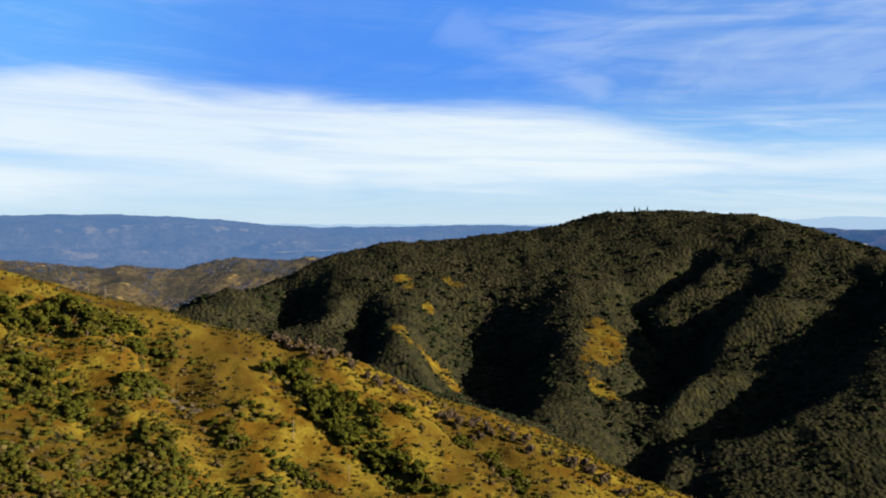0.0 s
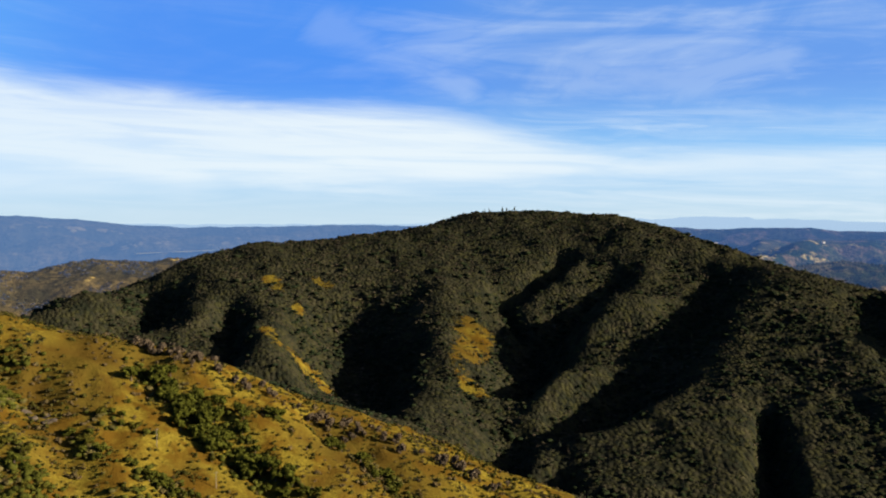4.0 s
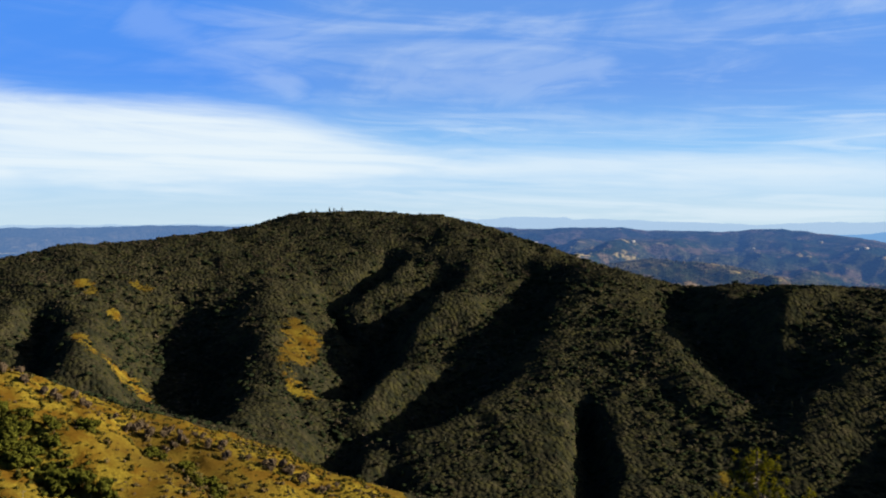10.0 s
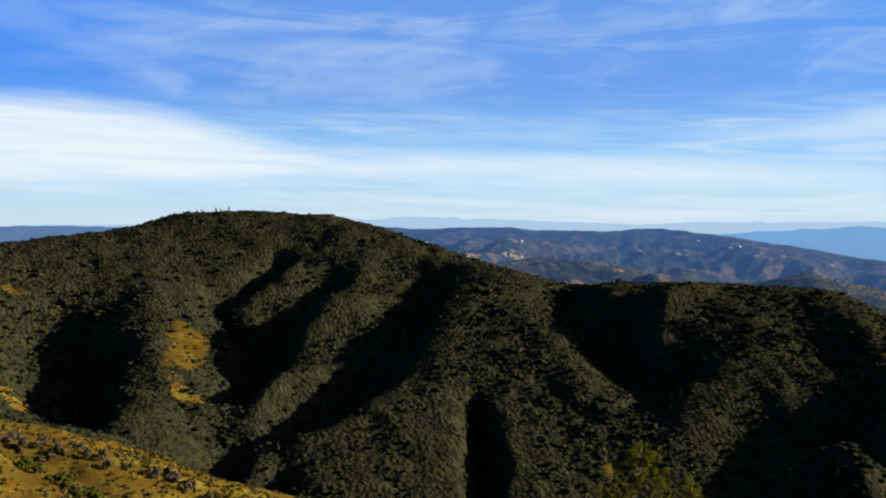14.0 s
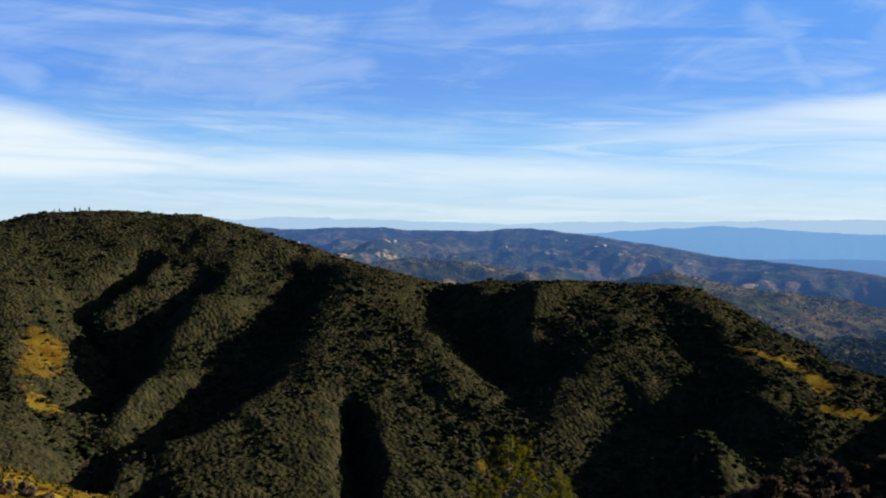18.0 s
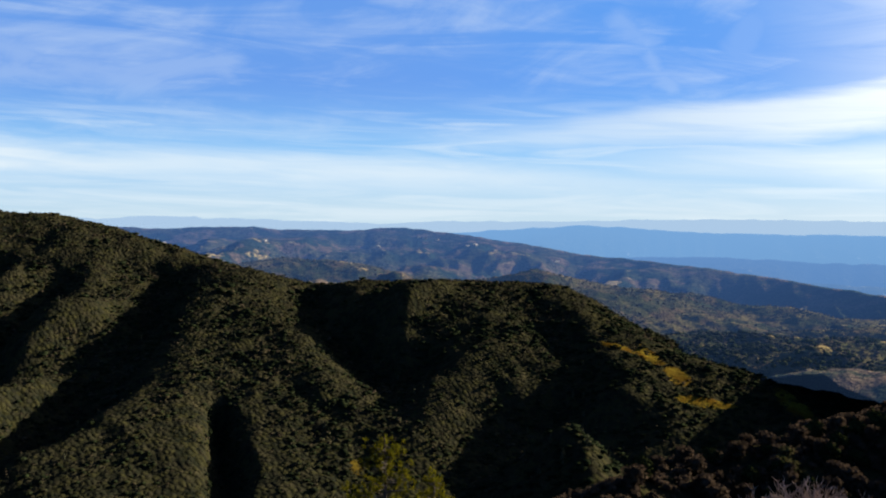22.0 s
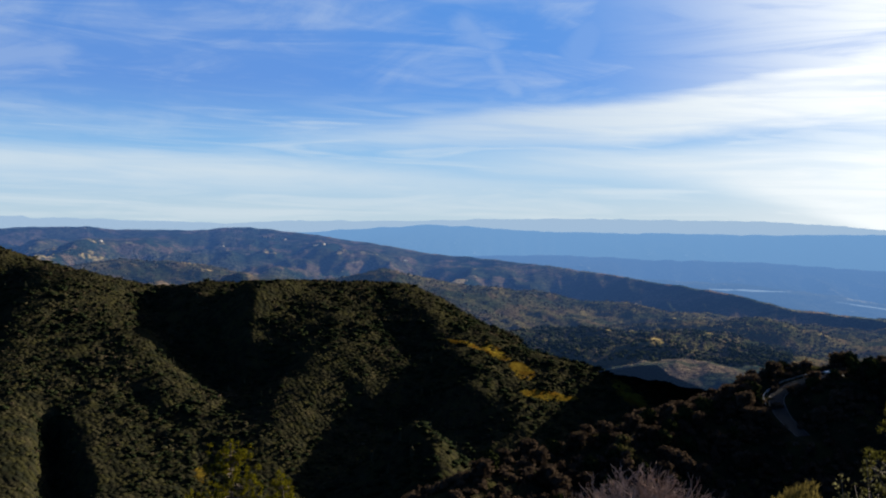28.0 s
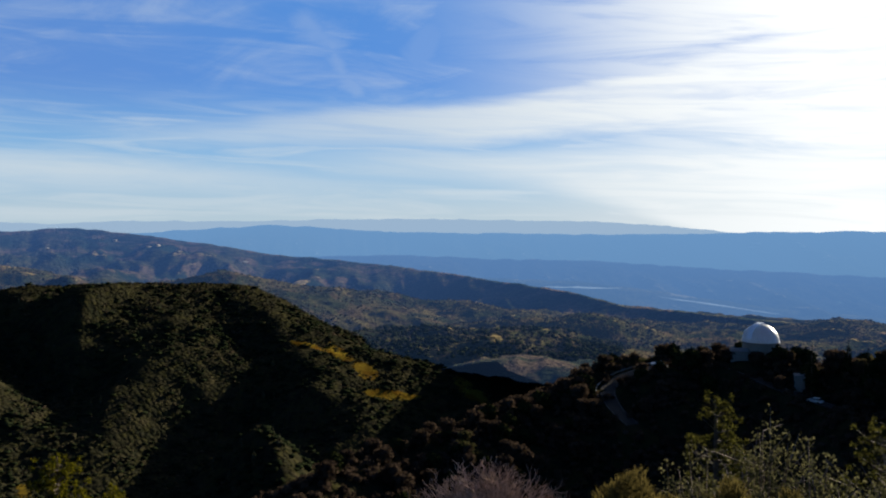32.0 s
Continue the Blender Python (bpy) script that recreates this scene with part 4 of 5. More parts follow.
def grove(count, x, y, long, wide, turn, kinds, low, high):
    c, s = math.cos(radians(turn)), math.sin(radians(turn))
    for _ in range(count):
        a, d = rng.uniform(0, 6.283), math.sqrt(rng.random()) * rng.uniform(0.8, 1.1)
        u, v = d * long * math.cos(a), d * wide * math.sin(a)
        stand(PROTO[rng.choice(kinds)], x + u * c - v * s, y + u * s + v * c, rng.uniform(low, high), rng.uniform(0, 360))


for i in range(70):
    f = rng.random()
    stand(PROTO[rng.choice((0, 0, 1))], -99 + 77 * f + rng.gauss(0, 6 + 3 * f), 542 - 90 * f + rng.gauss(0, 7), rng.uniform(1.0, 1.8), rng.uniform(0, 360))
grove(62, -214, 518, 54, 18, 2, (0, 1, 1, 2), 0.9, 1.6)
grove(32, -203, 452, 38, 15, -30, (0, 1, 2, 2), 0.9, 1.6)
grove(14, -161, 472, 17, 9, 70, (0, 1), 0.7, 1.1)
grove(11, -97, 471, 14, 6, -8, (1, 2), 0.6, 0.95)
grove(12, -109, 448, 15, 6, -42, (1, 2), 0.6, 1.0)
grove(13, -70, 434, 18, 5, -14, (0, 1), 0.6, 1.0)
grove(12, -135, 426, 15, 9, -40, (1, 2, 3), 0.7, 1.1)
grove(44, -155, 388, 58, 17, 12, (1, 2, 3, 3), 0.6, 1.1)
grove(5, 12, 506, 6, 7, 0, (0, 1), 0.8, 1.3)
grove(15, 37, 486, 19, 8, -55, (0, 1, 2), 0.7, 1.2)
grove(10, -10, 446, 14, 5, -10, (0, 1), 0.7, 1.1)
grove(4, -23, 511, 5, 4, 0, (0,), 0.9, 1.3)
grove(16, -70, 480, 95, 50, -20, (1, 2, 3), 0.25, 0.6)
for i in range(75):
    f = rng.random()
    stand(PROTO[4], -130 + 235 * f + rng.gauss(0, 4), 570 - 52 * f * f - abs(rng.gauss(0, 4 + 7 * f)), rng.uniform(0.7, 1.25), rng.uniform(0, 360))
for p in PROTO:
    remove(p)

# grey pines on the hillside and the summit, dark conifers by the dome
grey = [conifer(i, GREY_PINE, "pale grey-green pine on the hillside", 9, 2.3, "grey_pine", "grey pines") for i in (1, 2, 3)]
dark = [conifer(i, DARK_CONIFER, "dark conifer beside the observatory", 13, 2.4) for i in (5, 6)]
spots = [(371, 834), (343, 791), (563, 503), (354, 319), (617, 486), (362, 282), (326, 315), (624, 724), (389, 680), (542, 649), (260, 702), (227, 641), (380, 300), (345, 300), (366, 310), (390, 290), (352, 290)]
for i in range(17):
    spots.append((246 + 10 * i + rng.uniform(-8, 8), 1262 - 0.012 * (10 * i) ** 2 + rng.uniform(-8, 4)))
for i in range(70):
    a, d = radians(rng.uniform(-8, 52)), rng.uniform(620, 1150)
    spots.append((d * math.sin(a), d * math.cos(a)))
for x, y in spots:
    stand(rng.choice(grey), x, y, rng.uniform(0.6, 1.05), rng.uniform(0, 360))
for x, y, k in ((262, 22, 1.1), (259, 8, 0.9), (256, 2, 1.05), (254, -6, 1.15), (264, 13, 0.8), (270, -4, 0.9), (266, 52, 0.45), (246, -2, 0.8)):
    stand(rng.choice(dark), x, y, k, rng.uniform(0, 360))
for p in (*grey, *dark):
    remove(p)

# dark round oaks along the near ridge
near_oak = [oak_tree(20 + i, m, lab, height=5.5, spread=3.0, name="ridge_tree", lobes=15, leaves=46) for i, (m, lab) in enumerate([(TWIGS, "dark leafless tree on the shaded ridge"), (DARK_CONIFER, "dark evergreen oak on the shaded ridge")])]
for i in range(230):
    f = rng.random()
    k = min(int(f * 12), 11)
    a, b = NEAR_RIDGE[k], NEAR_RIDGE[k + 1]
    g = f * 12 - k
    x, y = a[0] + (b[0] - a[0]) * g + rng.gauss(-5, 8), a[1] + (b[1] - a[1]) * g + rng.gauss(-6, 9)
    if math.hypot(x - DOME[0], y - DOME[1]) > 10 and min(math.hypot(x - p[0], y - p[1]) for p in ROAD) > 6:
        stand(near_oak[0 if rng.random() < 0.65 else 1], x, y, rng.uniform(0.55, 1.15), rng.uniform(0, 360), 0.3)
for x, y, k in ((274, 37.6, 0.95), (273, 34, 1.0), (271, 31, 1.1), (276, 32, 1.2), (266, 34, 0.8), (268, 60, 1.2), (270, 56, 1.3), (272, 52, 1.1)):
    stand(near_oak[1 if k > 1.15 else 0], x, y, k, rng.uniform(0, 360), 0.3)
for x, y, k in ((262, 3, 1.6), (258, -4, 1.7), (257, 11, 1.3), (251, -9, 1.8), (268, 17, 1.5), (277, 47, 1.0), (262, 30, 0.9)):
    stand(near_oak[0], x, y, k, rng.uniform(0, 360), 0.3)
for p in near_oak:
    remove(p)


# ---- the young pines below the summit ----
def near_pine(x, y, height, spread, seed, label, mat, tuft=0.17, needles=34):
    rng = np.random.default_rng(seed)
    root = thing("pine_tree", x, y, float(land(x, y)) - 0.1, label, "tree", "young pines")
    bm = bmesh.new()
    tube(bm, [(0, 0, 0), (0.03, 0, height * 0.5), (0, 0.02, height)], [0.13, 0.08, 0.015], 8)
    part("trunk", bm, BARK, root)
    tips = [(0, 0, height)]
    for i in range(46):
        f = rng.uniform(0.15, 1) ** 0.8
        z0, a = height * (0.1 + 0.86 * f), rng.uniform(0, 6.283)
        reach = spread * (1 - f) ** 0.7 * rng.uniform(0.6, 1.1) + 0.12
        bm = bmesh.new()
        end = Vector((reach * math.cos(a), reach * math.sin(a), z0 + reach * rng.uniform(0.15, 0.5)))
        mid = Vector((end.x * 0.5, end.y * 0.5, z0 + reach * 0.08))
        tube(bm, [(0, 0, z0), mid, end], [0.028, 0.018, 0.006], 4)
        for k in range(max(3, int(reach * 8))):
            g = rng.uniform(0.3, 1)
            p = Vector((0, 0, z0)).lerp(mid, g * 2) if g < 0.5 else mid.lerp(end, g * 2 - 1)
            q = p + Vector(rng.normal(0, 0.16, 3)) + Vector((0, 0, 0.1))
            tube(bm, [p, q], [0.008, 0.004], 3)
            tips.append(tuple(q))
        tips.append(tuple(end))
        part("limb", bm, BARK, root)
    tips = np.array(tips)
    n = len(tips) * needles
    way = rng.normal(size=(n, 3)) + np.array([0, 0, 0.5])
    way /= np.linalg.norm(way, axis=1)[:, None]
    side = np.cross(way, rng.normal(size=(n, 3)))
    side /= np.linalg.norm(side, axis=1)[:, None]
    foot = np.repeat(tips, needles, 0)
    size = tuft * rng.uniform(0.6, 1.1, (n, 1))
    v = np.stack([foot - side * 0.012, foot + side * 0.012, foot + way * size], 1).reshape(-1, 3)
    add_mesh("needles", v, np.arange(3 * n).reshape(-1, 3), mat, root)
    return root


def polar(b, d):
    return d * math.sin(radians(b)), d * math.cos(radians(b))


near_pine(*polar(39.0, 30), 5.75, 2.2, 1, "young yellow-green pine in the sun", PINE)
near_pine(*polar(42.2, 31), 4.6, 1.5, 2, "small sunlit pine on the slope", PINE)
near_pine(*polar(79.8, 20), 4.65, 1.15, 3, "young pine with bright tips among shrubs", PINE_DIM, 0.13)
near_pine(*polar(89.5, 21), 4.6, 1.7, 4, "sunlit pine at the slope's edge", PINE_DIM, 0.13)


def leaf_shrub(x, y, height, spread, seed, label, mat, leaves, leaf, stems=16, name="shrub"):
    """Stems from the ground, with single leaves round their upper ends."""
    rng = np.random.default_rng(seed)
    root = thing(name, x, y, float(land(x, y)) - 0.05, label, "shrub", "shrubs at the summit's edge")
    ends = []
    for i in range(stems):
        a, tilt = rng.uniform(0, 6.283), rng.uniform(0.1, 1.0)
        end = Vector((spread * tilt * math.cos(a), spread * tilt * math.sin(a), height * (1 - 0.45 * tilt * tilt) * rng.uniform(0.8, 1.05)))
        bm = bmesh.new()
        mid = Vector((end.x * 0.4, end.y * 0.4, end.z * 0.6))
        tube(bm, [(0.02 * math.cos(a), 0.02 * math.sin(a), -0.1), mid, end], [0.020, 0.013, 0.004], 4)
        for k in range(5):
            p = mid.lerp(end, rng.uniform(0, 1))
            q = p + Vector(rng.normal(0, 0.14, 3)) + Vector((0, 0, 0.12))
            tube(bm, [p, q], [0.006, 0.003], 3)
            ends.append((p, q))
        ends.append((mid, end))
        part("stem", bm, GREY_BARK, root)
    pick = rng.integers(0, len(ends), leaves)
    p0, p1 = np.array([e[0] for e in ends])[pick], np.array([e[1] for e in ends])[pick]
    foot = p0 + (p1 - p0) * rng.uniform(0.1, 1.05, (leaves, 1)) + rng.normal(0, 0.035, (leaves, 3))
    way = rng.normal(size=(leaves, 3)) + np.array([0, 0, 0.6])
    way /= np.linalg.norm(way, axis=1)[:, None]
    side = np.cross(way, rng.normal(size=(leaves, 3)))
    side /= np.linalg.norm(side, axis=1)[:, None]
    size = leaf * rng.uniform(0.6, 1.2, (leaves, 1))
    v = np.stack([foot, foot + way * size * 0.5 + side * size * 0.32, foot + way * size, foot + way * size * 0.5 - side * size * 0.32], 1).reshape(-1, 3)
    add_mesh("leaves", v, np.arange(4 * leaves).reshape(-1, 4), mat, root)
    return root


def bare_shrub(x, y, height, spread, seed, label):
    """A leafless shrub: forking twigs with buds."""
    rng = random.Random(seed)
    root = thing("bare_shrub", x, y, float(land(x, y)) - 0.05, label, "shrub", "bare shrubs")
    tips = []

    def fork(bm, p, way, length, radius, depth):
        q = p + way * length
        tube(bm, [p, p.lerp(q, 0.5) + Vector((rng.gauss(0, 0.02), rng.gauss(0, 0.02), 0)), q], [radius, radius * 0.85, radius * 0.65], 3)
        if depth == 0:
            tips.append(q)
            return
        for i in range(3 if rng.random() < 0.45 else 2):
            w2 = (way + Vector((rng.gauss(0, 0.45), rng.gauss(0, 0.45), rng.gauss(0.12, 0.3)))).normalized()
            fork(bm, q, w2, length * rng.uniform(0.55, 0.8), radius * 0.72, depth - 1)

    for i in range(16):
        a = rng.uniform(0, 6.283)
        bm = bmesh.new()
        w0 = Vector((spread / height * rng.uniform(0.1, 0.8) * math.cos(a), spread / height * rng.uniform(0.1, 0.8) * math.sin(a), 1)).normalized()
        fork(bm, Vector((0, 0, -0.05)), w0, height * 0.31, 0.019, 5)
        part("branch", bm, RED_TWIG, root)
    return root


for i, (b, d, h, s) in enumerate(((67.6, 8.4, 1.6, 0.7), (63.6, 8.6, 1.6, 0.7), (65.0, 9.0, 2.0, 0.8), (66.6, 9.2, 2.0, 0.8), (68.8, 8.8, 1.7, 0.7), (53.5, 9.0, 1.35, 0.6))):
    bare_shrub(*polar(b, d), h, s, 60 + i, "bare reddish-grey twiggy shrub at the edge")


def dome_shrub(x, y, height, spread, seed, label):
    """A dense rounded shrub of fine upright shoots."""
    rng = np.random.default_rng(seed)
    root = thing("rounded_shrub", x, y, float(land(x, y)) - 0.05, label, "shrub", "shrubs at the summit's edge")
    for i in range(14):
        a, q = rng.uniform(0, 6.283), rng.uniform(0.1, 0.8)
        bm = bmesh.new()
        tube(bm, [(0, 0, -0.1), (spread * q * 0.5 * math.cos(a), spread * q * 0.5 * math.sin(a), height * 0.5), (spread * q * math.cos(a), spread * q * math.sin(a), height * 0.85)], [0.02, 0.014, 0.006], 4)
        part("stem", bm, GREY_BARK, root)
    n = 15000
    way = rng.normal(size=(n, 3))
    way[:, 2] = np.abs(way[:, 2])
    way /= np.linalg.norm(way, axis=1)[:, None]
    lump = 1 + 0.10 * np.sin(way[:, 0] * 9 + seed) * np.sin(way[:, 1] * 8) + 0.06 * np.sin(way[:, 2] * 13)
    foot = way * (lump * rng.uniform(0.80, 1.0, n))[:, None] * np.array([spread, spread, height * 0.62]) + np.array([0, 0, height * 0.36])
    grow = way + rng.normal(0, 0.45, (n, 3)) + np.array([0, 0, 0.5])
    grow /= np.linalg.norm(grow, axis=1)[:, None]
    side = np.cross(grow, rng.normal(size=(n, 3)))
    side /= np.linalg.norm(side, axis=1)[:, None]
    size = 0.07 * rng.uniform(0.5, 1.2, (n, 1))
    v = np.stack([foot - side * 0.006, foot + side * 0.006, foot + grow * size], 1).reshape(-1, 3)
    add_mesh("foliage", v, np.arange(3 * n).reshape(-1, 3), GOLD_SHRUB, root)
    return root


for i, (b, d, h, s) in enumerate(((74.6, 8.8, 1.72, 0.50), (80.8, 8.6, 1.60, 0.40), (71.6, 9.6, 1.15, 0.30), (77.6, 8.2, 1.40, 0.36), (84.2, 8.4, 1.5, 0.3))):
    dome_shrub(*polar(b, d), h, s, 80 + i, "low rounded yellow-brown shrub")
for i, (b, d, h, s) in enumerate(((69.8, 9.4, 1.0, 0.5), (79.0, 10.5, 2.0, 0.8), (82.6, 10.0, 2.25, 0.9), (85.4, 9.6, 2.05, 0.8), (90.0, 9.4, 1.95, 0.8), (87.6, 10.5, 1.7, 0.6), (92.5, 9.6, 1.9, 0.8))):
    leaf_shrub(*polar(b, d), h, s, 90 + i, "grey-green leafy shrub catching the sun", SAGE, 4200, 0.042, 24)


# ---- the observatory, its road and what stands beside it ----
def ring_face(bm, r, z, n):
    return [bm.verts.new((r * math.cos(6.28319 * k / n), r * math.sin(6.28319 * k / n), z)) for k in range(n)]


def skin(bm, rings, closed=True):
    for a, b in zip(rings, rings[1:]):
        for k in range(len(a) if closed else len(a) - 1):
            bm.faces.new((a[k], a[(k + 1) % len(a)], b[(k + 1) % len(a)], b[k]))


def block(bm, x0, y0, z0, x1, y1, z1, bevel=0.0):
    r = bmesh.ops.create_cube(bm, size=1.0, matrix=Matrix.LocRotScale(((x0 + x1) / 2, (y0 + y1) / 2, (z0 + z1) / 2), None, (x1 - x0, y1 - y0, z1 - z0)))
    if bevel:
        edges = list({e for v in r["verts"] for e in v.link_edges})
        bmesh.ops.bevel(bm, geom=edges, offset=bevel, segments=2, affect="EDGES")


WHITE_METAL = plain("white_dome_paint", (0.52, 0.55, 0.60), 0.35, 0.25, 0.9, 0.06, 0.02)
WHITE_WALL = plain("white_wall_paint", (0.1335, 0.1274, 0.1183), 0.8, 0, 1.5, 0.1)
DARK_GLASS = plain("dark_glass", (0.02, 0.022, 0.026), 0.15, 0, 1.0, 0.1, 0.0)
ROOF_GREY = plain("grey_roof", (0.0971, 0.0971, 0.1001), 0.7, 0, 1.5, 0.15)
ASPHALT = plain("worn_asphalt", (0.0075, 0.0075, 0.0078), 0.8, 0, 0.6, 0.25)
STEEL = plain("galvanised_steel", (0.50, 0.51, 0.52), 0.35, 0.8, 2.0, 0.1)
POLE_WOOD = plain("weathered_pole_wood", (0.10, 0.085, 0.065), 0.9, 0, 4, 0.25)
CAR_PAINT = plain("white_car_paint", (0.3944, 0.3944, 0.4005), 0.25, 0, 1.0, 0.03, 0.0)
RUBBER = plain("tyre_rubber", (0.02, 0.02, 0.02), 0.8)

dome = thing("observatory", DOME[0], DOME[1], DOME[2], "white domed telescope building among dark trees", "observatory")
N = 48
bm = bmesh.new()
skin(bm, [ring_face(bm, 5.25, -0.6, N), ring_face(bm, 5.25, 5.0, N)])
part("drum_wall", bm, WHITE_WALL, dome)
bm = bmesh.new()
skin(bm, [ring_face(bm, 5.25, 5.0, N), ring_face(bm, 5.75, 5.02, N), ring_face(bm, 5.75, 5.3, N), ring_face(bm, 5.4, 5.32, N)])
part("ring_ledge", bm, ROOF_GREY, dome)
for k in range(24):
    bm = bmesh.new()
    rows = []
    for i in range(13):
        e = 1.5708 * i / 12
        rows.append([bm.verts.new((5.5 * math.cos(e) * math.cos(a), 5.5 * math.cos(e) * math.sin(a), 5.2 + 5.5 * math.sin(e))) for a in (6.28319 * (k + f) / 24 for f in (0.006, 0.25, 0.5, 0.75, 0.994))])
    skin(bm, rows, False)
    bmesh.ops.solidify(bm, geom=bm.faces[:], thickness=0.06)
    part("dome_panel", bm, WHITE_METAL, dome)
for side in (-1, 1):
    bm = bmesh.new()
    rows = []
    for i in range(14):
        e = radians(12 + 84 * i / 13)
        rows.append([bm.verts.new(((5.5 + h) * math.cos(e), side * wd, 5.2 + (5.5 + h) * math.sin(e))) for h, wd in ((0.0, 0.06), (0.28, 0.06), (0.28, 0.95), (0.0, 1.0))])
    skin(bm, rows, False)
    part("shutter", bm, WHITE_METAL, dome)
bm = bmesh.new()
block(bm, -5.6, -0.55, -0.1, -5.2, 0.55, 2.05, 0.03)
part("door", bm, ROOF_GREY, dome)
dome.rotation_euler.z = radians(150)


def house(x, y, lx, ly, h, turn, label, name="service_building", wall_mat=WHITE_WALL, roof_mat=ROOF_GREY):
    root = thing(name, x, y, float(land(x, y)) - 0.2, label, "building")
    root.rotation_euler.z = radians(turn)
    bm = bmesh.new()
    block(bm, -lx / 2, -ly / 2, -0.5, lx / 2, ly / 2, h)
    part("wall", bm, wall_mat, root)
    bm = bmesh.new()
    prof = [(-lx / 2 - 0.3, h - 0.05), (0, h + 0.22 * lx), (lx / 2 + 0.3, h - 0.05), (lx / 2 + 0.3, h + 0.1), (0, h + 0.22 * lx + 0.16), (-lx / 2 - 0.3, h + 0.1)]
    ends = [[bm.verts.new((px, s * (ly / 2 + 0.3), pz)) for px, pz in prof] for s in (-1, 1)]
    skin(bm, ends)
    bm.faces.new(ends[0]), bm.faces.new(ends[1][::-1])
    part("roof", bm, roof_mat, root)
    for s in (-1, 1):
        for wx in (-lx / 4, lx / 4):
            bm = bmesh.new()
            block(bm, wx - 0.4, s * ly / 2 - 0.04, h * 0.4, wx + 0.4, s * ly / 2 + 0.04, h * 0.4 + 1.1)
            win = part("window", bm, DARK_GLASS, root)
            bm = bmesh.new()
            block(bm, wx - 0.5, s * ly / 2 - 0.07, h * 0.4 - 0.12, wx + 0.5, s * ly / 2 + 0.07, h * 0.4 - 0.02)
            part("sill", bm, WHITE_WALL, win)
    return root


house(278.5, 44.0, 3.6, 5.0, 2.9, 20, "low pale building beside the dome")
house(264.5, 25.2, 2.2, 2.8, 4.4, 10, "tall narrow pale building under conifers")

# the road: one ribbon along its bench, with edge lines and a rail on the outer bend
dense = []
for (ax, ay, az), (bx, by, bz) in zip(ROAD, ROAD[1:]):
    for k in range(6):
        f = k / 6
        dense.append(Vector((ax + (bx - ax) * f, ay + (by - ay) * f, az + (bz - az) * f)))
for _ in range(4):
    dense = [dense[0]] + [(a + b * 2 + c) / 4 for a, b, c in zip(dense, dense[1:], dense[2:])] + [dense[-1]]


def ribbon(name, lo, hi, lift, mat, parent=None, first=0, last=None, thick=0.0):
    bm = bmesh.new()
    rows = []
    pts = dense[first:last]
    for i, p in enumerate(pts):
        d = pts[min(i + 1, len(pts) - 1)] - pts[max(i - 1, 0)]
        n = Vector((-d.y, d.x, 0)).normalized()
        row = [p + n * lo + Vector((0, 0, lift)), p + n * hi + Vector((0, 0, lift))]
        if thick:
            row += [p + n * hi + Vector((0, 0, lift - thick)), p + n * lo + Vector((0, 0, lift - thick))]
        rows.append([bm.verts.new(q) for q in row])
    skin(bm, rows, bool(thick))
    return part(name, bm, mat, parent)


road = tagged(ribbon("road", -2.2, 2.2, 0.12, ASPHALT, thick=0.5), "narrow worn asphalt mountain road on the ridge", "road", kind="structure")
for lo in (-2.0, 1.9):
    ribbon("edge_line", lo, lo + 0.10, 0.13, ROOF_GREY, road)
rail = thing("guard_rail", 0, 0, 0, "galvanised guard rail along the road bend", "guard rail")
ribbon("rail_beam", -3.35, -3.27, 0.85, STEEL, rail, 34, 52, 0.34)
for i in range(34, 52, 2):
    d = (dense[i + 1] - dense[i - 1])
    n = Vector((-d.y, d.x, 0)).normalized()
    bm = bmesh.new()
    c = dense[i] - n * 3.42
    block(bm, c.x - 0.06, c.y - 0.06, c.z - 0.5, c.x + 0.06, c.y + 0.06, c.z + 0.9)
    part("post", bm, STEEL, rail)


def car(x, y, turn, label):
    root = thing("car", x, y, float(land(x, y)) + 0.12, label, "car", "parked cars")
    root.rotation_euler.z = radians(turn)
    bm = bmesh.new()
    block(bm, -2.1, -0.86, 0.32, 2.1, 0.86, 0.92, 0.14)
    part("body", bm, CAR_PAINT, root)
    bm = bmesh.new()
    lo = [bm.verts.new(p) for p in ((-1.7, -0.78, 0.9), (1.0, -0.78, 0.9), (1.0, 0.78, 0.9), (-1.7, 0.78, 0.9))]
    hi = [bm.verts.new(p) for p in ((-1.3, -0.62, 1.45), (0.3, -0.62, 1.45), (0.3, 0.62, 1.45), (-1.3, 0.62, 1.45))]
    skin(bm, [lo, hi])
    part("windows", bm, DARK_GLASS, root)
    bm = bmesh.new()
    block(bm, -1.34, -0.64, 1.43, 0.34, 0.64, 1.5, 0.03)
    part("car_roof", bm, CAR_PAINT, root)
    for wx in (-1.3, 1.3):
        for wy in (-0.8, 0.8):
            bm = bmesh.new()
            bmesh.ops.create_cone(bm, cap_ends=True, segments=16, radius1=0.33, radius2=0.33, depth=0.22, matrix=pose(wx, wy, 0.33, 90, 0, 0))
            part("wheel", bm, RUBBER, root)
    return root


car(271.5, 66.5, 120, "white car parked at the road's bend")
car(255.5, 20.5, 65, "white car on the road below the dome")


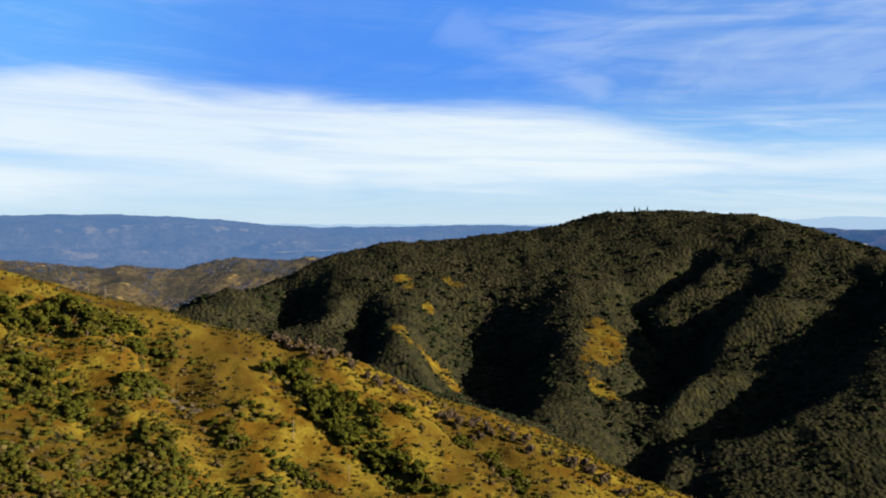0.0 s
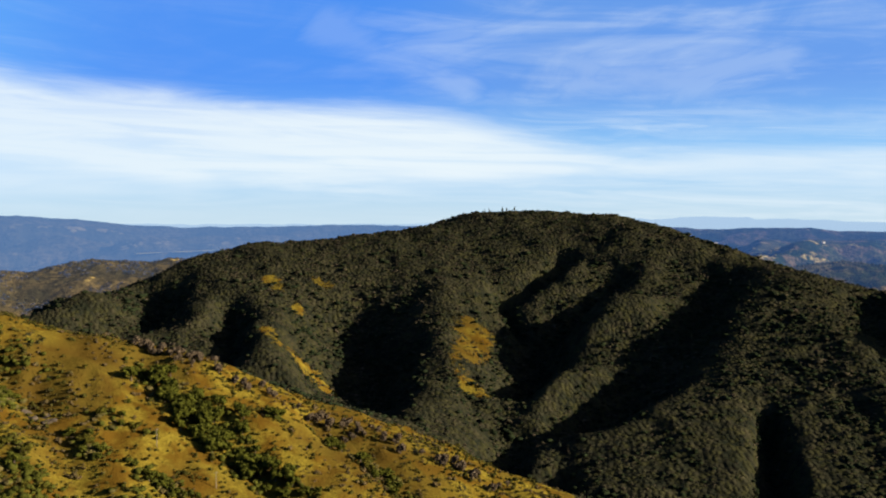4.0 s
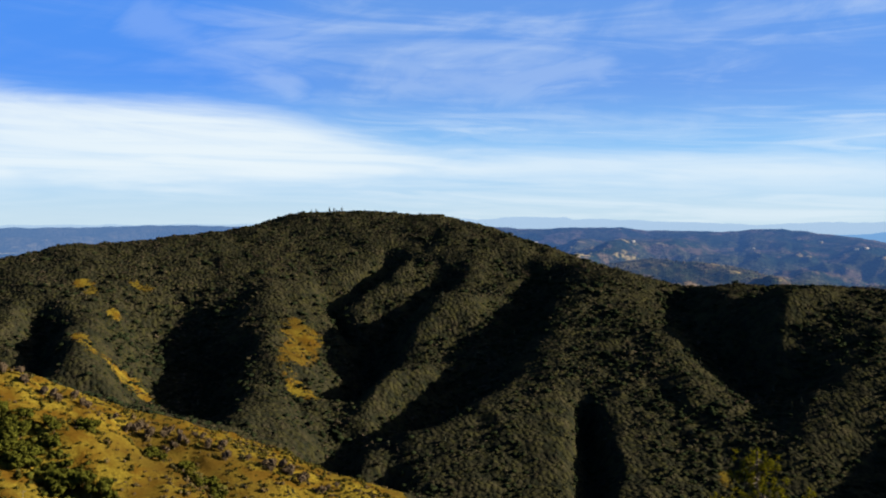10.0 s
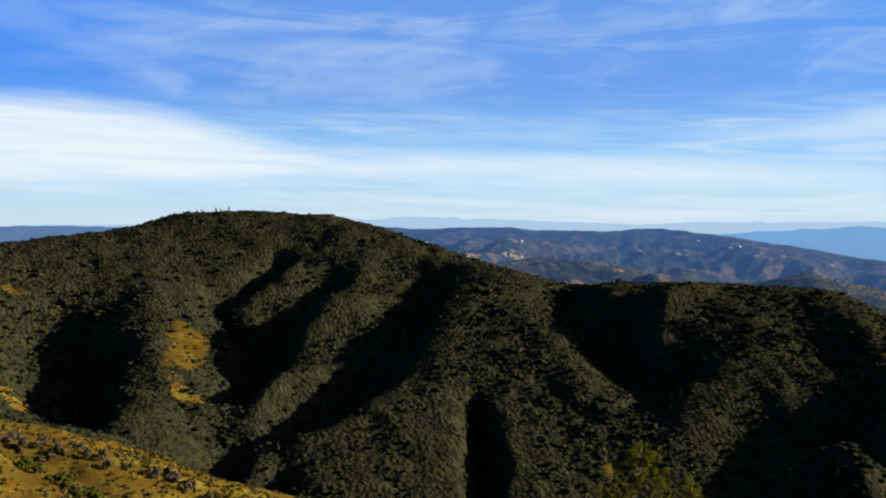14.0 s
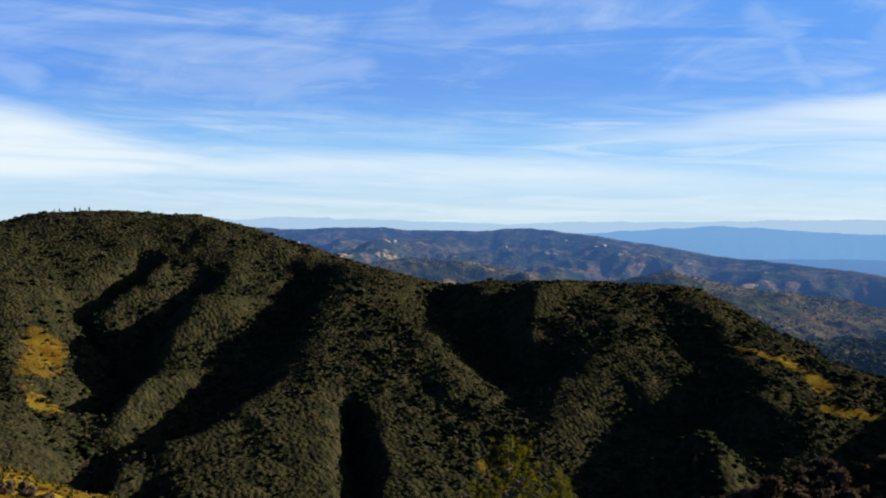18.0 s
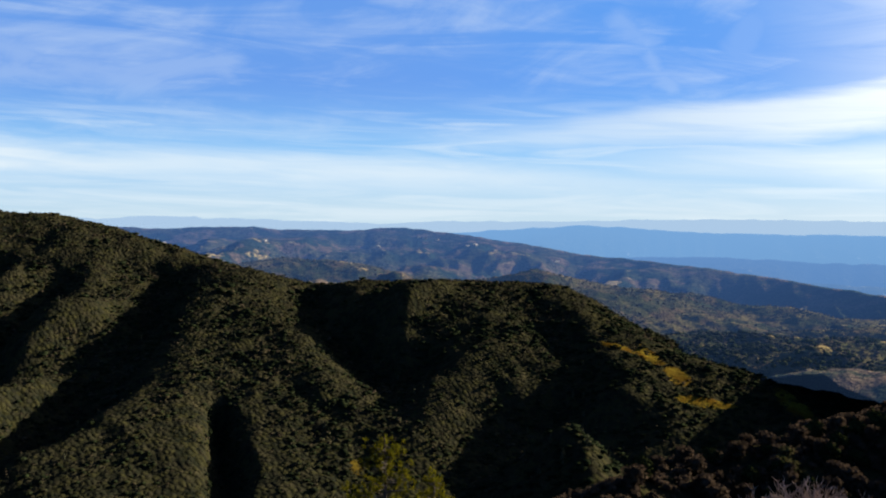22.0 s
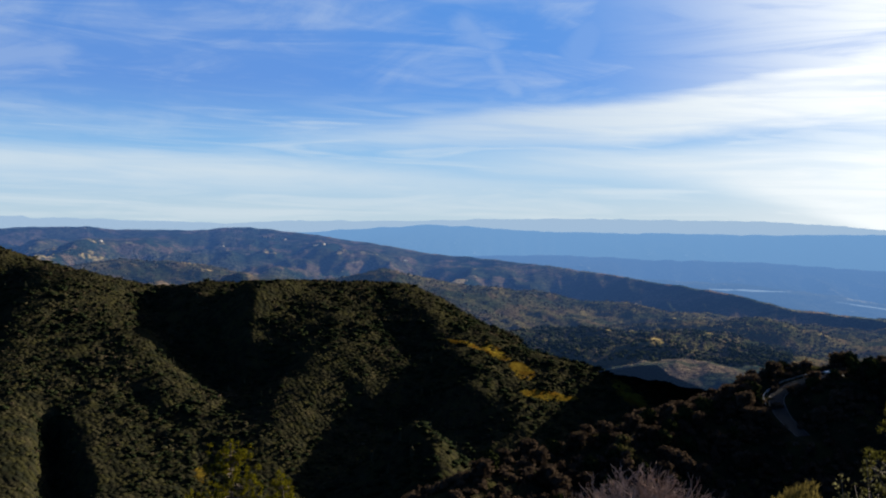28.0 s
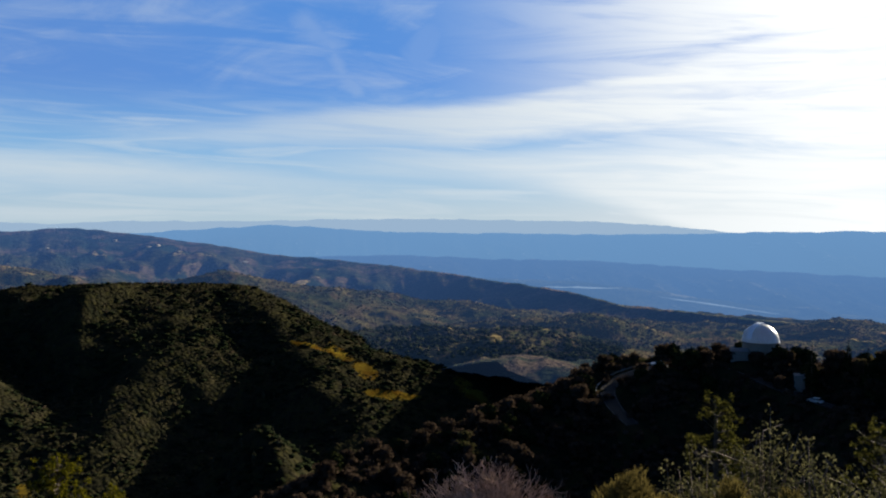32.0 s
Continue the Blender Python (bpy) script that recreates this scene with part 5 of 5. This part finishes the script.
def pole(x, y, h, label):
    root = thing("utility_pole", x, y, float(land(x, y)), label, "pole", "utility poles")
    bm = bmesh.new()
    tube(bm, [(0, 0, -1), (0, 0, h)], [0.19, 0.13], 8)
    part("post", bm, POLE_WOOD, root)
    bm = bmesh.new()
    block(bm, -1.2, -0.07, h - 0.9, 1.2, 0.07, h - 0.75, 0.01)
    part("crossarm", bm, POLE_WOOD, root)
    for k in (-1.05, -0.4, 0.4, 1.05):
        bm = bmesh.new()
        tube(bm, [(k, 0, h - 0.75), (k, 0, h - 0.55)], [0.05, 0.04], 6)
        part("insulator", bm, ROOF_GREY, root)


for x, y, h in ((-214, 563, 9.5), (-226, 566, 8), (-78, 460, 10), (-47, 440, 8.5)):
    pole(x, y, h, "weathered wooden utility pole on the grass")


# ---- pale fields on the valley floors, haze painted into their colour ----
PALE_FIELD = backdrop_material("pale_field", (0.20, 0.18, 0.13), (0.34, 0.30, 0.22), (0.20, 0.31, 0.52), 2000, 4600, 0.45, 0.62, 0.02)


# mostly painted blue haze glow, little of the field's own colour
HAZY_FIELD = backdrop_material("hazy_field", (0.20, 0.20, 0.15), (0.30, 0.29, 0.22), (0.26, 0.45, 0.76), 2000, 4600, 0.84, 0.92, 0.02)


def valley_field(b0, e0, b1, e1, way, deep, label, mat):
    """A narrow level field on a far valley floor, from one bearing and height to another."""
    rows = []
    for k in range(41):
        f = k / 40
        a, z = radians(b0 + (b1 - b0) * f), way * math.tan(radians(e0 + (e1 - e0) * f))
        half = deep * math.sin(math.pi * f) ** 0.6 * (0.6 + 0.8 * float(smooth_noise(np.array(f * 9.0), np.array(b0), 3)))
        mid = way + deep * 0.7 * (float(smooth_noise(np.array(f * 5.0), np.array(b1), 8)) - 0.5)
        rows.append([((mid + q * half) * math.sin(a), (mid + q * half) * math.cos(a), z) for q in (-1, 0, 1)])
    ob = new("valley_field", array_mesh("valley_field", np.array(rows).reshape(-1, 3), grid_faces(41, 3), mat))
    tagged(ob, label, "field", "valley fields", "structure")


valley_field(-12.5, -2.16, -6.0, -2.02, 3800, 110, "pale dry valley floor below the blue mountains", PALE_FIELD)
valley_field(69.0, -4.45, 74.0, -4.5, 2860, 26, "pale green field washed out by painted haze", HAZY_FIELD)
valley_field(76.0, -4.95, 83.5, -5.85, 2760, 16, "pale valley field washed blue by painted haze", HAZY_FIELD)

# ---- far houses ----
# walls and roofs of far houses carry painted haze too
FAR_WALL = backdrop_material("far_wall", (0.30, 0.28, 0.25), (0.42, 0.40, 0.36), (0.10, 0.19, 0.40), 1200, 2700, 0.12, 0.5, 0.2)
for name, b, e in (("backdrop_middle_hills", 24.9, -1.55), ("backdrop_middle_hills", 25.3, -1.62), ("backdrop_middle_hills", 31.5, -1.6), ("backdrop_middle_hills", 41.2, -1.35), ("backdrop_middle_hills", 41.6, -1.4), ("backdrop_middle_hills", 42.4, -1.5),
                   ("backdrop_middle_hills", 44.3, -1.9), ("backdrop_middle_hills", 44.8, -1.85), ("backdrop_middle_hills", 46.0, -2.2), ("backdrop_middle_hills", 38.6, -1.9), ("backdrop_middle_hills", 50.0, -2.9)):
    x, y, z = on_surface(name, b, e)
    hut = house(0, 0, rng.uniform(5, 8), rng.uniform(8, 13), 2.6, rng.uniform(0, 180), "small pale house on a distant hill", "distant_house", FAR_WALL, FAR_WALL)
    hut.location = (x, y, z - 0.3)
    tagged(hut, group="distant houses")


# ---- rock outcrop on the golden slope ----
ROCK = plain("brown_rock", (0.036, 0.026, 0.016), 0.9, 0, 0.6, 0.35, 0.6)
for i in range(9):
    x, y = -143 + rng.gauss(0, 8), 468 + rng.gauss(0, 5)
    bm = bmesh.new()
    bmesh.ops.create_icosphere(bm, subdivisions=3, radius=1.0)
    for v in bm.verts:
        v.co *= 1 + 0.45 * noise.noise(v.co * 1.3 + Vector((i * 5.0, 0, 0))) + 0.15 * noise.noise(v.co * 4 + Vector((0, i * 3.0, 0)))
        v.co.z *= 0.7
    k = rng.uniform(1.0, 2.6)
    bmesh.ops.scale(bm, vec=(k * 1.3, k, k), verts=bm.verts)
    ob = part("rock", bm, ROCK)
    ob.location = (x, y, float(land(x, y)) - 0.25 * k)
    tagged(ob, "rough brown boulder in dry grass", "rock", "rocks on the slope")
